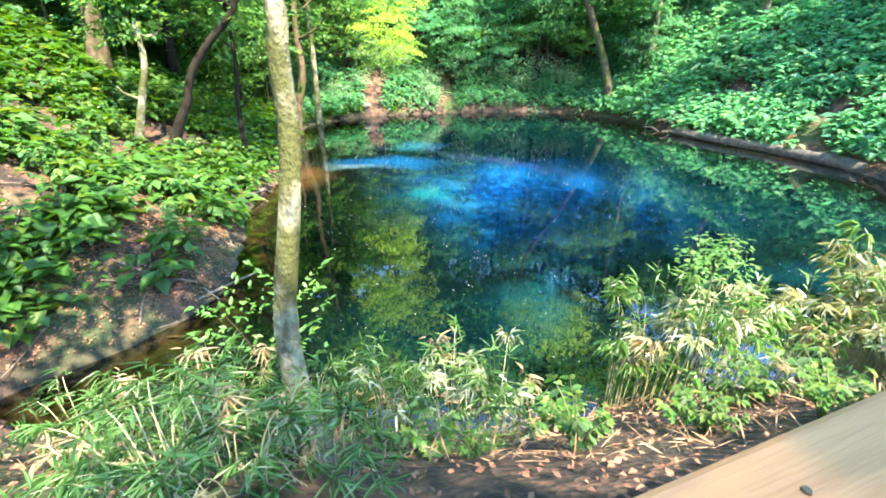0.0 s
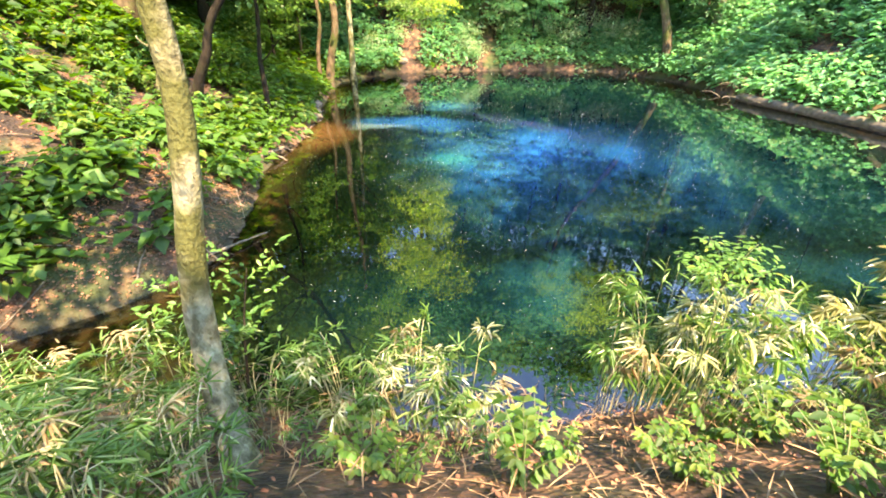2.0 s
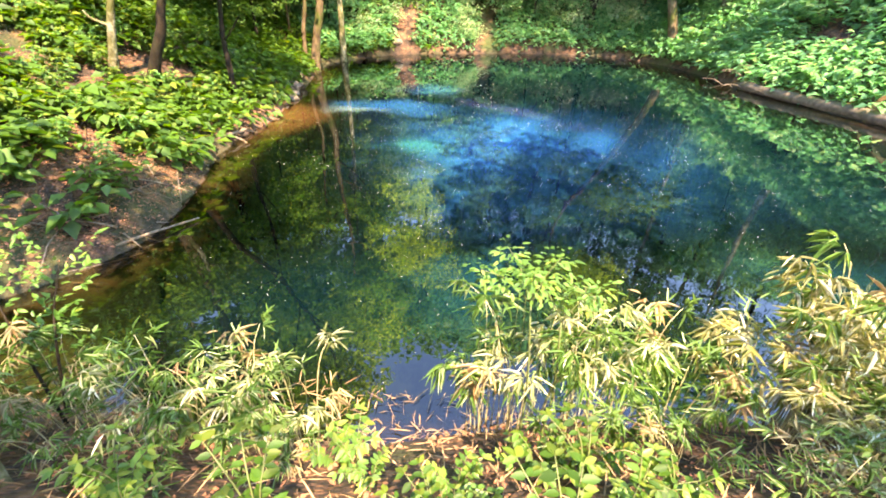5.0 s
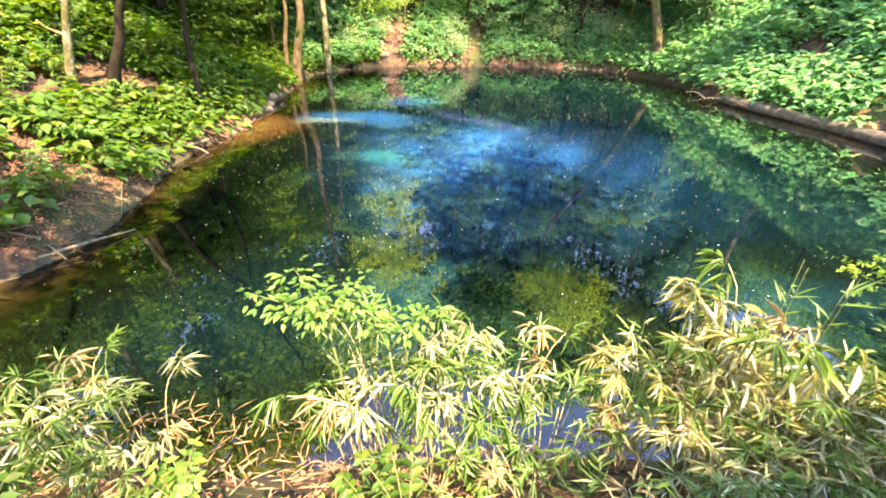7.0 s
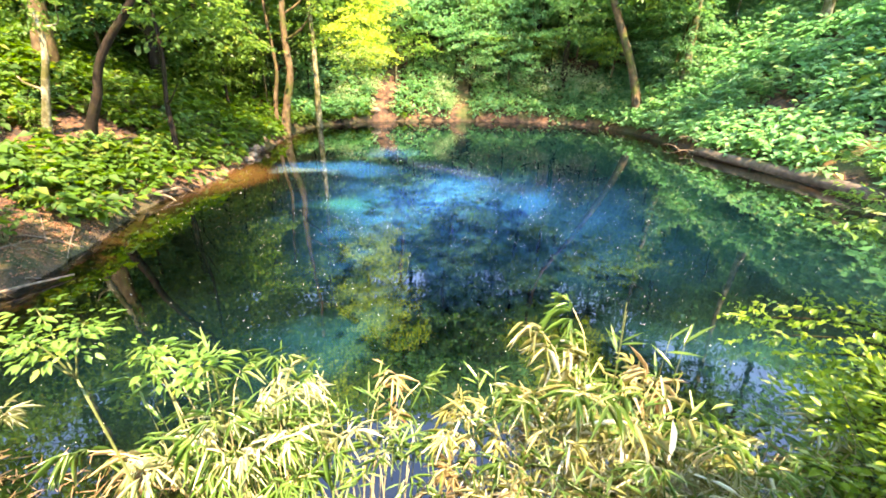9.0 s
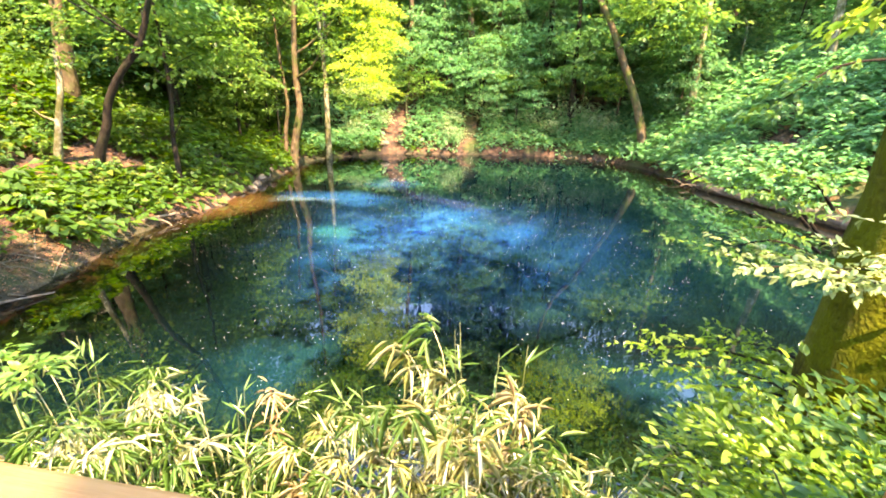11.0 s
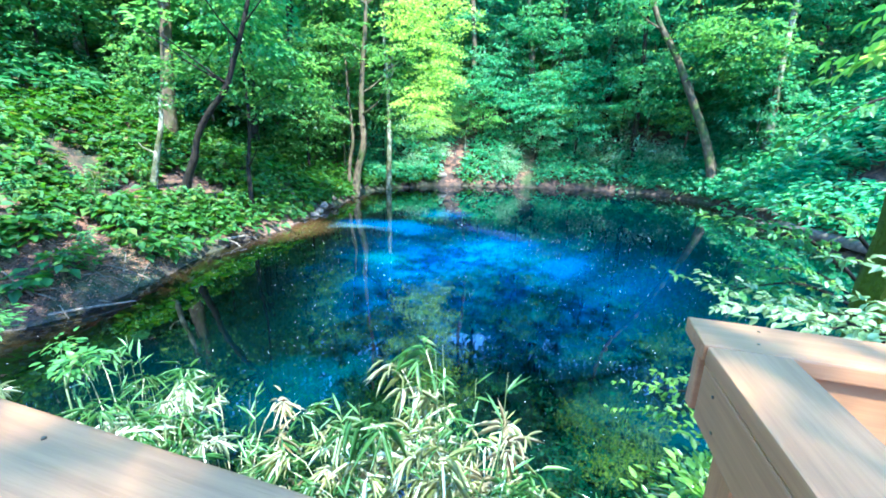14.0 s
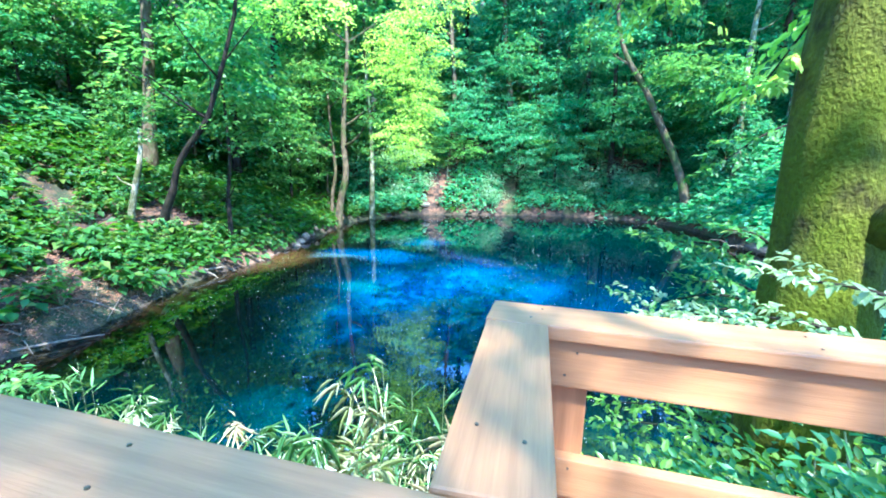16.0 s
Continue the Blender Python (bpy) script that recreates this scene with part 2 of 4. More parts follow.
M_LEAF_PALE = leaf_material("sunlit_sheen_leaves", (0.12, 0.19, 0.08), (0.32, 0.40, 0.22), (0.56, 0.58, 0.40), 0.35, 0.2)
# far-shore shrub leaves, lightened to look sunlit
M_LEAF_FARLIT = leaf_material("far_sunlit_leaves", (0.12, 0.20, 0.11), (0.25, 0.35, 0.21), (0.46, 0.50, 0.34), 0.45, 0.3)
# lit copy of the shrub leaf: sunlight is put into the colour
M_LEAF_BRIGHT = leaf_material("sunlit_shrub_leaves", (0.10, 0.20, 0.04), (0.21, 0.33, 0.08), (0.46, 0.52, 0.26), 0.5, 0.25)
M_FLOOR_LEAF = leaf_material("woodland_herbs", (0.015, 0.054, 0.009), (0.048, 0.124, 0.021), (0.12, 0.16, 0.03), 0.38, 0.6)
# near-white ramp ends paint sun glints; the pale copy carries strong sunlight in its colour
M_SASA = leaf_material("bamboo_grass_leaves", (0.12, 0.165, 0.055), (0.38, 0.40, 0.26), (0.82, 0.81, 0.72), 0.35, 0.20)
M_SASA_PALE = leaf_material("sunlit_bamboo_leaves", (0.13, 0.16, 0.04), (0.40, 0.39, 0.21), (0.86, 0.85, 0.78), 0.3, 0.18)
M_SASA_GREEN = leaf_material("green_bamboo_leaves", (0.040, 0.105, 0.030), (0.115, 0.215, 0.070), (0.36, 0.42, 0.22), 0.4, 0.26)
M_SASA_DRY = leaf_material("dry_bamboo_leaves", (0.17, 0.13, 0.07), (0.40, 0.34, 0.21), (0.30, 0.16, 0.08), 0.3, 0.5)
M_CULM = plain("bamboo_culm", (0.54, 0.47, 0.27), 0.4, 0.0, 0.45, 14.0)
M_STEM = plain("green_stem", (0.11, 0.14, 0.05), 0.6, 0.0, 0.4, 12.0)
M_DEADWOOD = plain("weathered_deadwood", (0.19, 0.14, 0.10), 0.85, 0.0, 0.6, 9.0)
M_LITTER = plain("fallen_leaves", (0.30, 0.125, 0.070), 0.8, 0.0, 0.5, 6.0)
M_STRAW = plain("dry_straw", (0.34, 0.21, 0.12), 0.75, 0.0, 0.5, 7.0)
M_LOG = plain("grey_log", (0.10, 0.078, 0.06), 0.85, 0.0, 0.6, 5.0)
M_PETAL = plain("pale_petals", (0.58, 0.58, 0.52), 0.6, 0.0, 0.2, 6.0)
M_STONE = plain("pale_stone", (0.16, 0.125, 0.095), 0.85, 0.0, 0.45, 5.0)
M_RAILTOP = wood_material("cedar_plank", (0.50, 0.225, 0.092), (0.40, 0.170, 0.068))
M_RAILPOST = wood_material("cedar_post", (0.50, 0.205, 0.082), (0.38, 0.150, 0.060), (22.0, 22.0, 1.2))
M_SCREW = plain("dull_screw", (0.20, 0.15, 0.11), 0.4, 0.8, 0.4, 30.0)


# ---- mesh helpers ----
def mesh_of(name, verts, tris, mat, smooth=False):
    verts = np.asarray(verts, np.float32).reshape(-1, 3)
    tris = np.asarray(tris, np.int32).reshape(-1, 3)
    me = bpy.data.meshes.new(name)
    me.vertices.add(len(verts))
    me.vertices.foreach_set("co", verts.ravel())
    me.loops.add(tris.size)
    me.loops.foreach_set("vertex_index", tris.ravel())
    me.polygons.add(len(tris))
    me.polygons.foreach_set("loop_start", np.arange(0, tris.size, 3, dtype=np.int32))
    if smooth:
        me.polygons.foreach_set("use_smooth", np.ones(len(tris), bool))
    me.update(calc_edges=True)
    me.materials.append(mat)
    return me


def part(name, me, parent, label="", m=None):
    """One mesh object under a thing or under a part."""
    ob = new(name, me)
    ob.parent = parent
    if m is not None:
        ob.matrix_basis = m
    if label:
        ob["label"] = label
    return ob


def thing(name, m, label, category, group=""):
    ob = new(name)
    ob.empty_display_size = 0.1
    ob.matrix_basis = m
    return tagged(ob, label, category, group)


def unit(v):
    return v / np.maximum(np.linalg.norm(v, axis=-1, keepdims=True), 1e-9)


def leaves(p, d, n, length, width, droop=0.15, fold=0.12, fine=False):
    """Vertices and triangles of many folded leaves: p foot, d direction, n face normal."""
    p, d = np.asarray(p, float), unit(np.asarray(d, float))
    n = np.asarray(n, float)
    n = unit(n - d * (n * d).sum(1, keepdims=True))
    s = np.cross(d, n)
    L, w = np.asarray(length)[:, None], np.asarray(width)[:, None]
    if not fine:
        v = np.stack([p, p + d * L * 0.45 + s * w * 0.5 + n * w * fold, p + d * L - n * L * droop, p + d * L * 0.45 - s * w * 0.5 + n * w * fold], 1)
        t = np.array([[0, 1, 2], [0, 2, 3]])
    else:
        v = np.stack([p,
                      p + d * L * 0.28 + s * w * 0.45 + n * w * fold, p + d * L * 0.62 + s * w * 0.42 + n * (w * fold - L * droop * 0.35),
                      p + d * L - n * L * droop,
                      p + d * L * 0.62 - s * w * 0.42 + n * (w * fold - L * droop * 0.35), p + d * L * 0.28 - s * w * 0.45 + n * w * fold], 1)
        t = np.array([[0, 1, 2], [0, 2, 3], [0, 3, 4], [0, 4, 5]])
    k = v.shape[1]
    tris = (np.arange(len(p)) * k)[:, None, None] + t[None]
    return v.reshape(-1, 3), tris.reshape(-1, 3)


def tube(path, radii, seg=9, rough=0.0, seed=0, cap=True):
    """A tapered, slightly lumpy tube along a path."""
    path, radii = np.asarray(path, float), np.asarray(radii, float)
    rng = np.random.default_rng(seed)
    tang = unit(np.gradient(path, axis=0))
    ref = np.where(np.abs(tang[:, 2:3]) > 0.9, [[1.0, 0, 0]], [[0, 0, 1.0]])
    a = unit(np.cross(ref, tang))
    for i in range(1, len(a)):
        a[i] = unit(a[i - 1] - tang[i] * (a[i - 1] @ tang[i]))
    b = np.cross(tang, a)
    ang = np.linspace(0, 2 * np.pi, seg, endpoint=False)
    lump = 1 + rough * rng.normal(size=(len(path), seg))
    ring = path[:, None] + radii[:, None, None] * lump[..., None] * (np.cos(ang)[None, :, None] * a[:, None] + np.sin(ang)[None, :, None] * b[:, None])
    v = ring.reshape(-1, 3)
    i, j = np.meshgrid(np.arange(len(path) - 1), np.arange(seg), indexing="ij")
    q0, q1 = i * seg + j, i * seg + (j + 1) % seg
    q2, q3 = q1 + seg, q0 + seg
    t = np.concatenate([np.stack([q0, q1, q2], -1).reshape(-1, 3), np.stack([q0, q2, q3], -1).reshape(-1, 3)])
    if cap:
        n0 = len(v)
        v = np.concatenate([v, path[:1], path[-1:]])
        k = np.arange(seg)
        t = np.concatenate([t, np.stack([np.full(seg, n0), (k + 1) % seg, k], 1), np.stack([np.full(seg, n0 + 1), (len(path) - 1) * seg + k, (len(path) - 1) * seg + (k + 1) % seg], 1)])
    return v, t


def joined(pieces):
    vs, ts, k = [], [], 0
    for v, t in pieces:
        vs.append(v)
        ts.append(np.asarray(t) + k)
        k += len(v)
    return np.concatenate(vs), np.concatenate(ts)


def curve_through(points, count):
    """A smooth path through a few points."""
    pts = np.asarray(points, float)
    u = np.linspace(0, len(pts) - 1, count)
    i = np.clip(u.astype(int), 0, len(pts) - 2)
    f = (u - i)[:, None]
    g = np.gradient(pts, axis=0)
    h00, h10, h01, h11 = 2 * f**3 - 3 * f**2 + 1, f**3 - 2 * f**2 + f, -2 * f**3 + 3 * f**2, f**3 - f**2
    return h00 * pts[i] + h10 * g[i] + h01 * pts[i + 1] + h11 * g[i + 1]


# ---- the lie of the land ----
SHORE = [(-7.2, 4.6), (-6.1, 5.7), (-5.3, 6.7), (-4.9, 8.2), (-5.7, 10.8), (-6.6, 13), (-7.0, 15), (-6.9, 17.5), (-7.9, 21), (-8.8, 25.3), (-9.9, 29.3), (-10.3, 33), (-8.1, 36.6),
         (-5.9, 38.9), (-1.3, 40.7), (3.6, 42.4), (10.8, 43.4), (14.3, 40.2), (15.8, 36.4), (16.8, 29.5), (18.3, 25.3), (19.3, 22.9), (20.2, 19), (19.6, 14), (16.5, 9.5), (12.5, 7.2),
         (9.4, 6.1), (7.4, 5.6), (5, 5.0), (3, 4.75), (1.3, 4.2), (0, 4.05), (-3, 4.1), (-5.5, 4.0)]


def chaikin(pts, times):
    p = np.asarray(pts, float)
    for _ in range(times):
        q = np.roll(p, -1, axis=0)
        p = np.stack([0.75 * p + 0.25 * q, 0.25 * p + 0.75 * q], 1).reshape(-1, 2)
    return p


POLY = chaikin(SHORE, 2)


def lattice(x, y, seed):
    """Smooth value noise, vectorised."""
    xi, yi = np.floor(x).astype(np.int64), np.floor(y).astype(np.int64)
    fx, fy = x - xi, y - yi
    fx, fy = fx * fx * (3 - 2 * fx), fy * fy * (3 - 2 * fy)

    def h(a, b):
        v = np.sin(a * 127.1 + b * 311.7 + seed * 74.7) * 43758.5453
        return v - np.floor(v)

    return (h(xi, yi) * (1 - fx) + h(xi + 1, yi) * fx) * (1 - fy) + (h(xi, yi + 1) * (1 - fx) + h(xi + 1, yi + 1) * fx) * fy - 0.5


def shore_distance(x, y):
    """Distance from the waterline: positive on land, negative over the pond."""
    x, y = np.asarray(x, float), np.asarray(y, float)
    best = np.full(x.shape, 1e9)
    inside = np.zeros(x.shape, bool)
    nxt = np.roll(POLY, -1, axis=0)
    for (ax, ay), (bx, by) in zip(POLY, nxt):
        ex, ey = bx - ax, by - ay
        u = np.clip(((x - ax) * ex + (y - ay) * ey) / (ex * ex + ey * ey), 0, 1)
        best = np.minimum(best, np.hypot(x - ax - u * ex, y - ay - u * ey))
        cross = ((ay > y) != (by > y)) & (x < ax + (y - ay) / (by - ay + 1e-12) * ex)
        inside ^= cross
    return np.where(inside, -best, best)


def smooth(v):
    v = np.clip(v, 0, 1)
    return v * v * (3 - 2 * v)


def pond_depth(x, y, d):
    """Depth under the surface; a shelf of orange silt stays shallow."""
    shelf = smooth(1.3 - np.hypot((x + 5.9) / 2.6, (y - 19.0) / 3.6))
    steep = 0.9 * smooth((9 - y) / 4) * smooth((x + 4) / 3)
    return np.minimum(np.maximum(0, -d) * (0.42 - 0.22 * shelf + steep), 4.5)


def land(x, y):
    x, y = np.asarray(x, float), np.asarray(y, float)
    d = shore_distance(x, y)
    bumps = 0.9 * lattice(x * 0.22, y * 0.22, 1) + 0.35 * lattice(x * 0.7, y * 0.7, 2) + 0.10 * lattice(x * 2.4, y * 2.4, 3)
    o = np.maximum(d, 0)
    right = smooth((x - 6) / 12)
    far = smooth((y - 34) / 8)
    lip = (0.22 + 0.25 * lattice(x * 0.8, y * 0.8, 6)) * smooth(o / 0.3)
    hill = WATER + lip + (0.60 + 0.22 * right + 0.30 * far * (1 - 0.6 * right)) * np.minimum(o, 34) + 0.35 * np.maximum(0, np.minimum(o - 34, 40)) + bumps * smooth(o / 3)
    near = WATER + lip + np.minimum(0.95 * o, 2.55) + 0.45 * np.maximum(0, np.minimum(o - 8, 30)) + 0.3 * bumps * smooth(o / 2)
    w = smooth((9.5 - y) / 5) * smooth((x + 8) / 5)
    out = hill * (1 - w) + near * w
    bed = WATER - 0.04 - pond_depth(x, y, d) - 0.10 * lattice(x * 1.5, y * 1.5, 5)
    return np.where(d > 0, out, np.minimum(bed, WATER - 0.03 * np.minimum(1, -d * 6)))


def axis(near, far, lo, hi, step):
    inner = np.arange(lo, hi + 0.01, step)
    return np.unique(np.concatenate([[near, near * 0.6], np.linspace(lo - 50, lo, 26), inner, np.linspace(hi, hi + 50, 26), [far * 0.6, far]]))


def grid_mesh(name, xs, ys, zfun, mat, keep=None):
    X, Y = np.meshgrid(xs, ys, indexing="ij")
    Z = zfun(X, Y)
    v = np.stack([X, Y, Z], -1).reshape(-1, 3)
    i, j = np.meshgrid(np.arange(len(xs) - 1), np.arange(len(ys) - 1), indexing="ij")
    a = i * len(ys) + j
    b, c, d = a + len(ys), a + len(ys) + 1, a + 1
    t = np.concatenate([np.stack([a, b, c], -1).reshape(-1, 3), np.stack([a, c, d], -1).reshape(-1, 3)])
    if keep is not None:
        ok = keep(X, Y).reshape(-1)
        t = t[ok[t].any(1)]
        used = np.unique(t)
        lut = np.zeros(len(v), int)
        lut[used] = np.arange(len(used))
        v, t = v[used], lut[t]
    return mesh_of(name, v, t, mat, True), v


me, _ = grid_mesh("ground", axis(-400, 400, -24, 32, 0.30), axis(-300, 500, -6, 50, 0.30), land, M_GROUND)
tagged(new("ground", me), "leaf-strewn brown forest floor with moss and mud", "ground", kind="structure")

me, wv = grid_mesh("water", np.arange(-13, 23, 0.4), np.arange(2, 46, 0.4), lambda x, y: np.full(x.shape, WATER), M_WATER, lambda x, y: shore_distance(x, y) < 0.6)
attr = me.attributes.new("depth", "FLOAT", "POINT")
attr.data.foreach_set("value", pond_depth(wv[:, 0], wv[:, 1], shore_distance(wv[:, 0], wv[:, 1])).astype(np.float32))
water = tagged(new("water", me), "clear still pond water, deep cobalt blue in the middle, with painted sun shafts", "pond", kind="structure")
water.visible_shadow = False


def on_land(x, y):
    return float(land(np.array([x]), np.array([y]))[0])


# ---- trees ----
def spray_crown(seed, rx, ry, rz, sprays, per, leaf, hollow=0.35):
    """Leaves of a crown in loose, flat, layered sprays; the origin is the crown's middle."""
    rng = np.random.default_rng(seed)
    c = unit(rng.normal(size=(sprays, 3))) * (hollow + (1 - hollow) * rng.random((sprays, 1)) ** 0.6)
    c[:, :2] *= 1 + 0.25 * np.sin(3 * np.arctan2(c[:, 1], c[:, 0]) + seed)[:, None]
    c *= [rx, ry, rz]
    out = unit(c * [1, 1, 0.2] + 1e-3)
    spread = rng.uniform(0.5, 1.1, (sprays, 1)) * (rx / 4.5 + 0.35)
    idx = np.repeat(np.arange(sprays), per)
    ang = rng.uniform(0, 2 * np.pi, len(idx))
    r = np.sqrt(rng.random(len(idx)))[:, None] * spread[idx]
    flat = np.stack([np.cos(ang), np.sin(ang), np.zeros(len(idx))], 1)
    tilt = -0.32 * (flat * out[idx]).sum(1) - 0.12
    p = c[idx] + flat * r
    p[:, 2] += tilt * r[:, 0] + rng.normal(0, 0.07, len(idx))
    d = flat + out[idx] * 0.6 + rng.normal(0, 0.3, (len(idx), 3))
    d[:, 2] -= 0.25
    n = np.stack([rng.normal(0, 0.35, len(idx)), rng.normal(0, 0.35, len(idx)), np.ones(len(idx))], 1)
    L = leaf * rng.uniform(0.65, 1.3, len(idx))
    return leaves(p, d, n, L, L * rng.uniform(0.5, 0.7, len(idx)))


CROWNS = {}


def crown_mesh(kind, mat):
    key = (kind, mat.name)
    if key not in CROWNS:
        rx, rz, sprays, per, leaf, seed = {
            "tall_a": (3.6, 5.5, 88, 19, 0.43, 11), "tall_b": (4.2, 4.6, 92, 19, 0.44, 12), "tall_c": (3.0, 6.5, 84, 19, 0.42, 13), "twiggy": (1.0, 0.45, 15, 13, 0.17, 18), "open": (2.4, 1.2, 44, 27, 0.18, 17),
            "low_a": (2.6, 1.5, 46, 25, 0.26, 14), "low_b": (2.2, 2.0, 45, 25, 0.25, 15), "small": (0.8, 0.35, 12, 26, 0.11, 16)}[kind]
        CROWNS[key] = mesh_of("crown", *spray_crown(seed, rx, rx, rz, sprays, per, leaf), mat)
    return CROWNS[key]


def tree(foot, points, r0, r1, bark, crowns, label, group="", limbs=3, seed=0, name="tree"):
    """A trunk through points (relative to the foot), limbs, and crowns [(kind, material, offset, scale)]."""
    rng = np.random.default_rng(seed + 100)
    ob = thing(name, pose(*foot), label, "tree", group)
    path = curve_through([(0, 0, -0.5), *points], 22)
    rad = np.linspace(r0, r1, 22)
    rad[:4] *= [1.5, 1.3, 1.12, 1.03]
    part("trunk", mesh_of("trunk", *tube(path, rad, 12, 0.05, seed), bark, True), ob)
    for k in range(limbs):
        i = int(rng.uniform(9, 20))
        a = rng.uniform(0, 2 * np.pi)
        ln = rng.uniform(1.2, 3.2) * min(1.3, max(0.5, path[-1][2] / 10))
        way = np.array([np.cos(a), np.sin(a), 0.55])
        pts = [path[i], path[i] + way * ln * 0.4 + rng.normal(0, 0.1, 3), path[i] + way * ln * [1, 1, 1.25] + rng.normal(0, 0.15, 3)]
        part("limb", mesh_of("limb", *tube(curve_through(pts, 8), np.linspace(rad[i] * 0.5, 0.015, 8), 7, 0.04, seed + k), bark, True), ob)
    for kind, mat, off, sc in crowns:
        part("crown", crown_mesh(kind, mat), ob, "", pose(*off, 0, 0, rng.uniform(0, 360)) @ Matrix.Diagonal((sc, sc, sc, 1)))
    return ob


def forest_tree(x, y, h, r, mats, seed, label="tall slender woodland tree with layered green leaves", lean=(0, 0), low=True, bark=None):
    rng = np.random.default_rng(seed)
    z = on_land(x, y)
    h *= 1.3 if y > 28 else 1.1
    w = rng.normal(0, 0.25, (4, 2))
    pts = [(lean[0] * f * h + w[i][0] * f * 2, lean[1] * f * h + w[i][1] * f * 2, f * h) for i, f in enumerate((0.25, 0.5, 0.75, 1.0))]
    top = pts[-1]
    kinds = ["tall_a", "tall_b", "tall_c"]
    cr = [(kinds[seed % 3], mats[0], (top[0], top[1], h * 0.86), h / 19), (kinds[(seed + 1) % 3], mats[1], (pts[2][0] + rng.normal(0, 1), pts[2][1] + rng.normal(0, 1), h * (0.66 if y > 28 else 0.58)), h / (28 if y > 28 else 33))]
    if y > 49:
        cr.append((kinds[(seed + 2) % 3], mats[0], (top[0] + rng.normal(0, 2), top[1] + rng.normal(0, 2), h * 0.95), h / 22))
        cr.append((kinds[seed % 3], mats[1], (pts[2][0] + rng.normal(0, 2), pts[2][1] + rng.normal(0, 2), h * 0.74), h / 24))
    if low:
        for _ in range(2 if y > 28 else 3):
            a = rng.uniform(0, 2 * np.pi)
            cr.append((("low_a", "low_b")[_ % 2], mats[_ % 2], (pts[0][0] + 2.2 * np.cos(a), pts[0][1] + 2.2 * np.sin(a), h * rng.uniform(0.2, 0.5)), rng.uniform(1.0, 1.6)))
    return tree((x, y, z), pts, r, r * 0.25, bark or (M_BROWNBARK, M_DARKBARK, M_BEECH)[seed % 3], cr, label, "forest round the pond", 4, seed)


# the slim pale trunk beside the walkway
fz = on_land(-0.86, 2.3)
tree((-0.86, 2.30, fz), [(x + 0.86, y - 2.30, z - fz) for x, y, z in ((-1.10, 2.54, -1.40), (-1.25, 2.74, -0.85), (-1.29, 2.87, -0.38), (-1.235, 2.90, 0.04), (-1.155, 2.97, 0.56), (-1.10, 3.04, 1.08), (-1.11, 3.07, 1.6), (-1.09, 3.07, 2.12), (-1.3, 3.2, 4.5), (-1.0, 3.4, 8.0))],
     # the third crown is added out of view, to shade the left bank
     0.118, 0.05, M_BEECH, [("low_a", M_LEAF_SUN, (0.2, 0.9, 9.6), 1.0), ("low_b", M_LEAF_SUN, (-1.1, 0.3, 8.9), 0.8), ("low_a", M_LEAF_SUN, (-2.9, -1.6, 9.6), 1.1)],
     "slim pale grey tree trunk with mossy base and lichen patches", limbs=0, seed=3)
# layered sunlit sprays that hang out over the water, relative to the foot of the twin-stemmed tree
GOLD_SPRAYS = [((7.3, -3.0, 5.0), 0.6), ((6.4, -2.6, 6.2), 0.8), ((7.2, -2.0, 7.6), 0.75), ((6.2, -1.6, 9.2), 0.9), ((7.4, -1.0, 10.8), 0.9), ((6.0, -0.8, 12.4), 0.95), ((7.8, 0.0, 14.2), 1.0), ((4.6, -1.2, 11.0), 0.8)]
# trees on the left bank
tree((-9.75, 14.9, on_land(-9.75, 14.9)), [(0.55, 0, 0.7), (1.0, 0, 1.4), (1.35, 0, 2.3), (2.1, 0, 3.2), (3.0, 0.1, 4.1), (3.6, 0.1, 5.2), (4.2, 0.1, 6.4), (4.9, 0.2, 8.5), (5.2, 0.2, 11.5)],
     0.17, 0.05, M_DARKBARK, [("tall_a", M_LEAF_SUN, (4.8, 0.8, 12.6), 0.55), ("open", M_LEAF_BACKLIT, (3.2, -3.0, 11.4), 1.0), ("open", M_LEAF_SUN, (2.0, 1.5, 7.6), 0.8), ("open", M_LEAF_BACKLIT, (6.0, 2.2, 8.6), 0.9), ("open", M_LEAF_SUN, (4.6, -1.6, 9.4), 0.8), ("open", M_LEAF_BACKLIT, (5.6, 0.6, 11.0), 0.9)],
     "dark crooked tree leaning over the pond from the bank", limbs=5, seed=5)
tree((-10.3, 14.0, on_land(-10.3, 14.0)), [(0.45, 0, 0.7), (0.75, 0, 1.5), (1.0, 0.1, 2.4), (0.9, 0.3, 3.5)], 0.14, 0.07, M_BEECH, [("low_b", M_LEAF_SUN, (0.6, 0.4, 4.2), 0.7)], "short pale leaning trunk on the leafy bank", limbs=2, seed=6)
tree((-8.1, 16.95, on_land(-8.1, 16.95)), [(0.1, 0, 1.0), (0.12, 0, 2.2), (0.3, 0.1, 4.0), (0.2, 0.1, 7.0)], 0.12, 0.05, M_DARKBARK, [("low_a", M_LEAF_SUN, (0.3, 0.5, 5.6), 1.0), ("low_b", M_LEAF, (0.2, 0.3, 8.2), 1.1)], "thin straight dark tree on the leafy bank", limbs=3, seed=7)
tree((-9.75, 28.3, on_land(-9.75, 28.3)), [(0.4, 0, 1.7), (0.9, 0, 3.7), (0.8, 0, 5.9), (0.95, 0, 8.6), (1.3, 0, 11.8), (1.1, 0.3, 16.0)], 0.27, 0.09, M_BROWNBARK,
     [("tall_b", M_LEAF_SUN, (1.0, 0.5, 17.0), 0.7), ("open", M_LEAF_PALE, (6.3, -2.2, 4.9), 0.62), *[("open", M_LEAF_BACKLIT, off, sc) for off, sc in GOLD_SPRAYS],
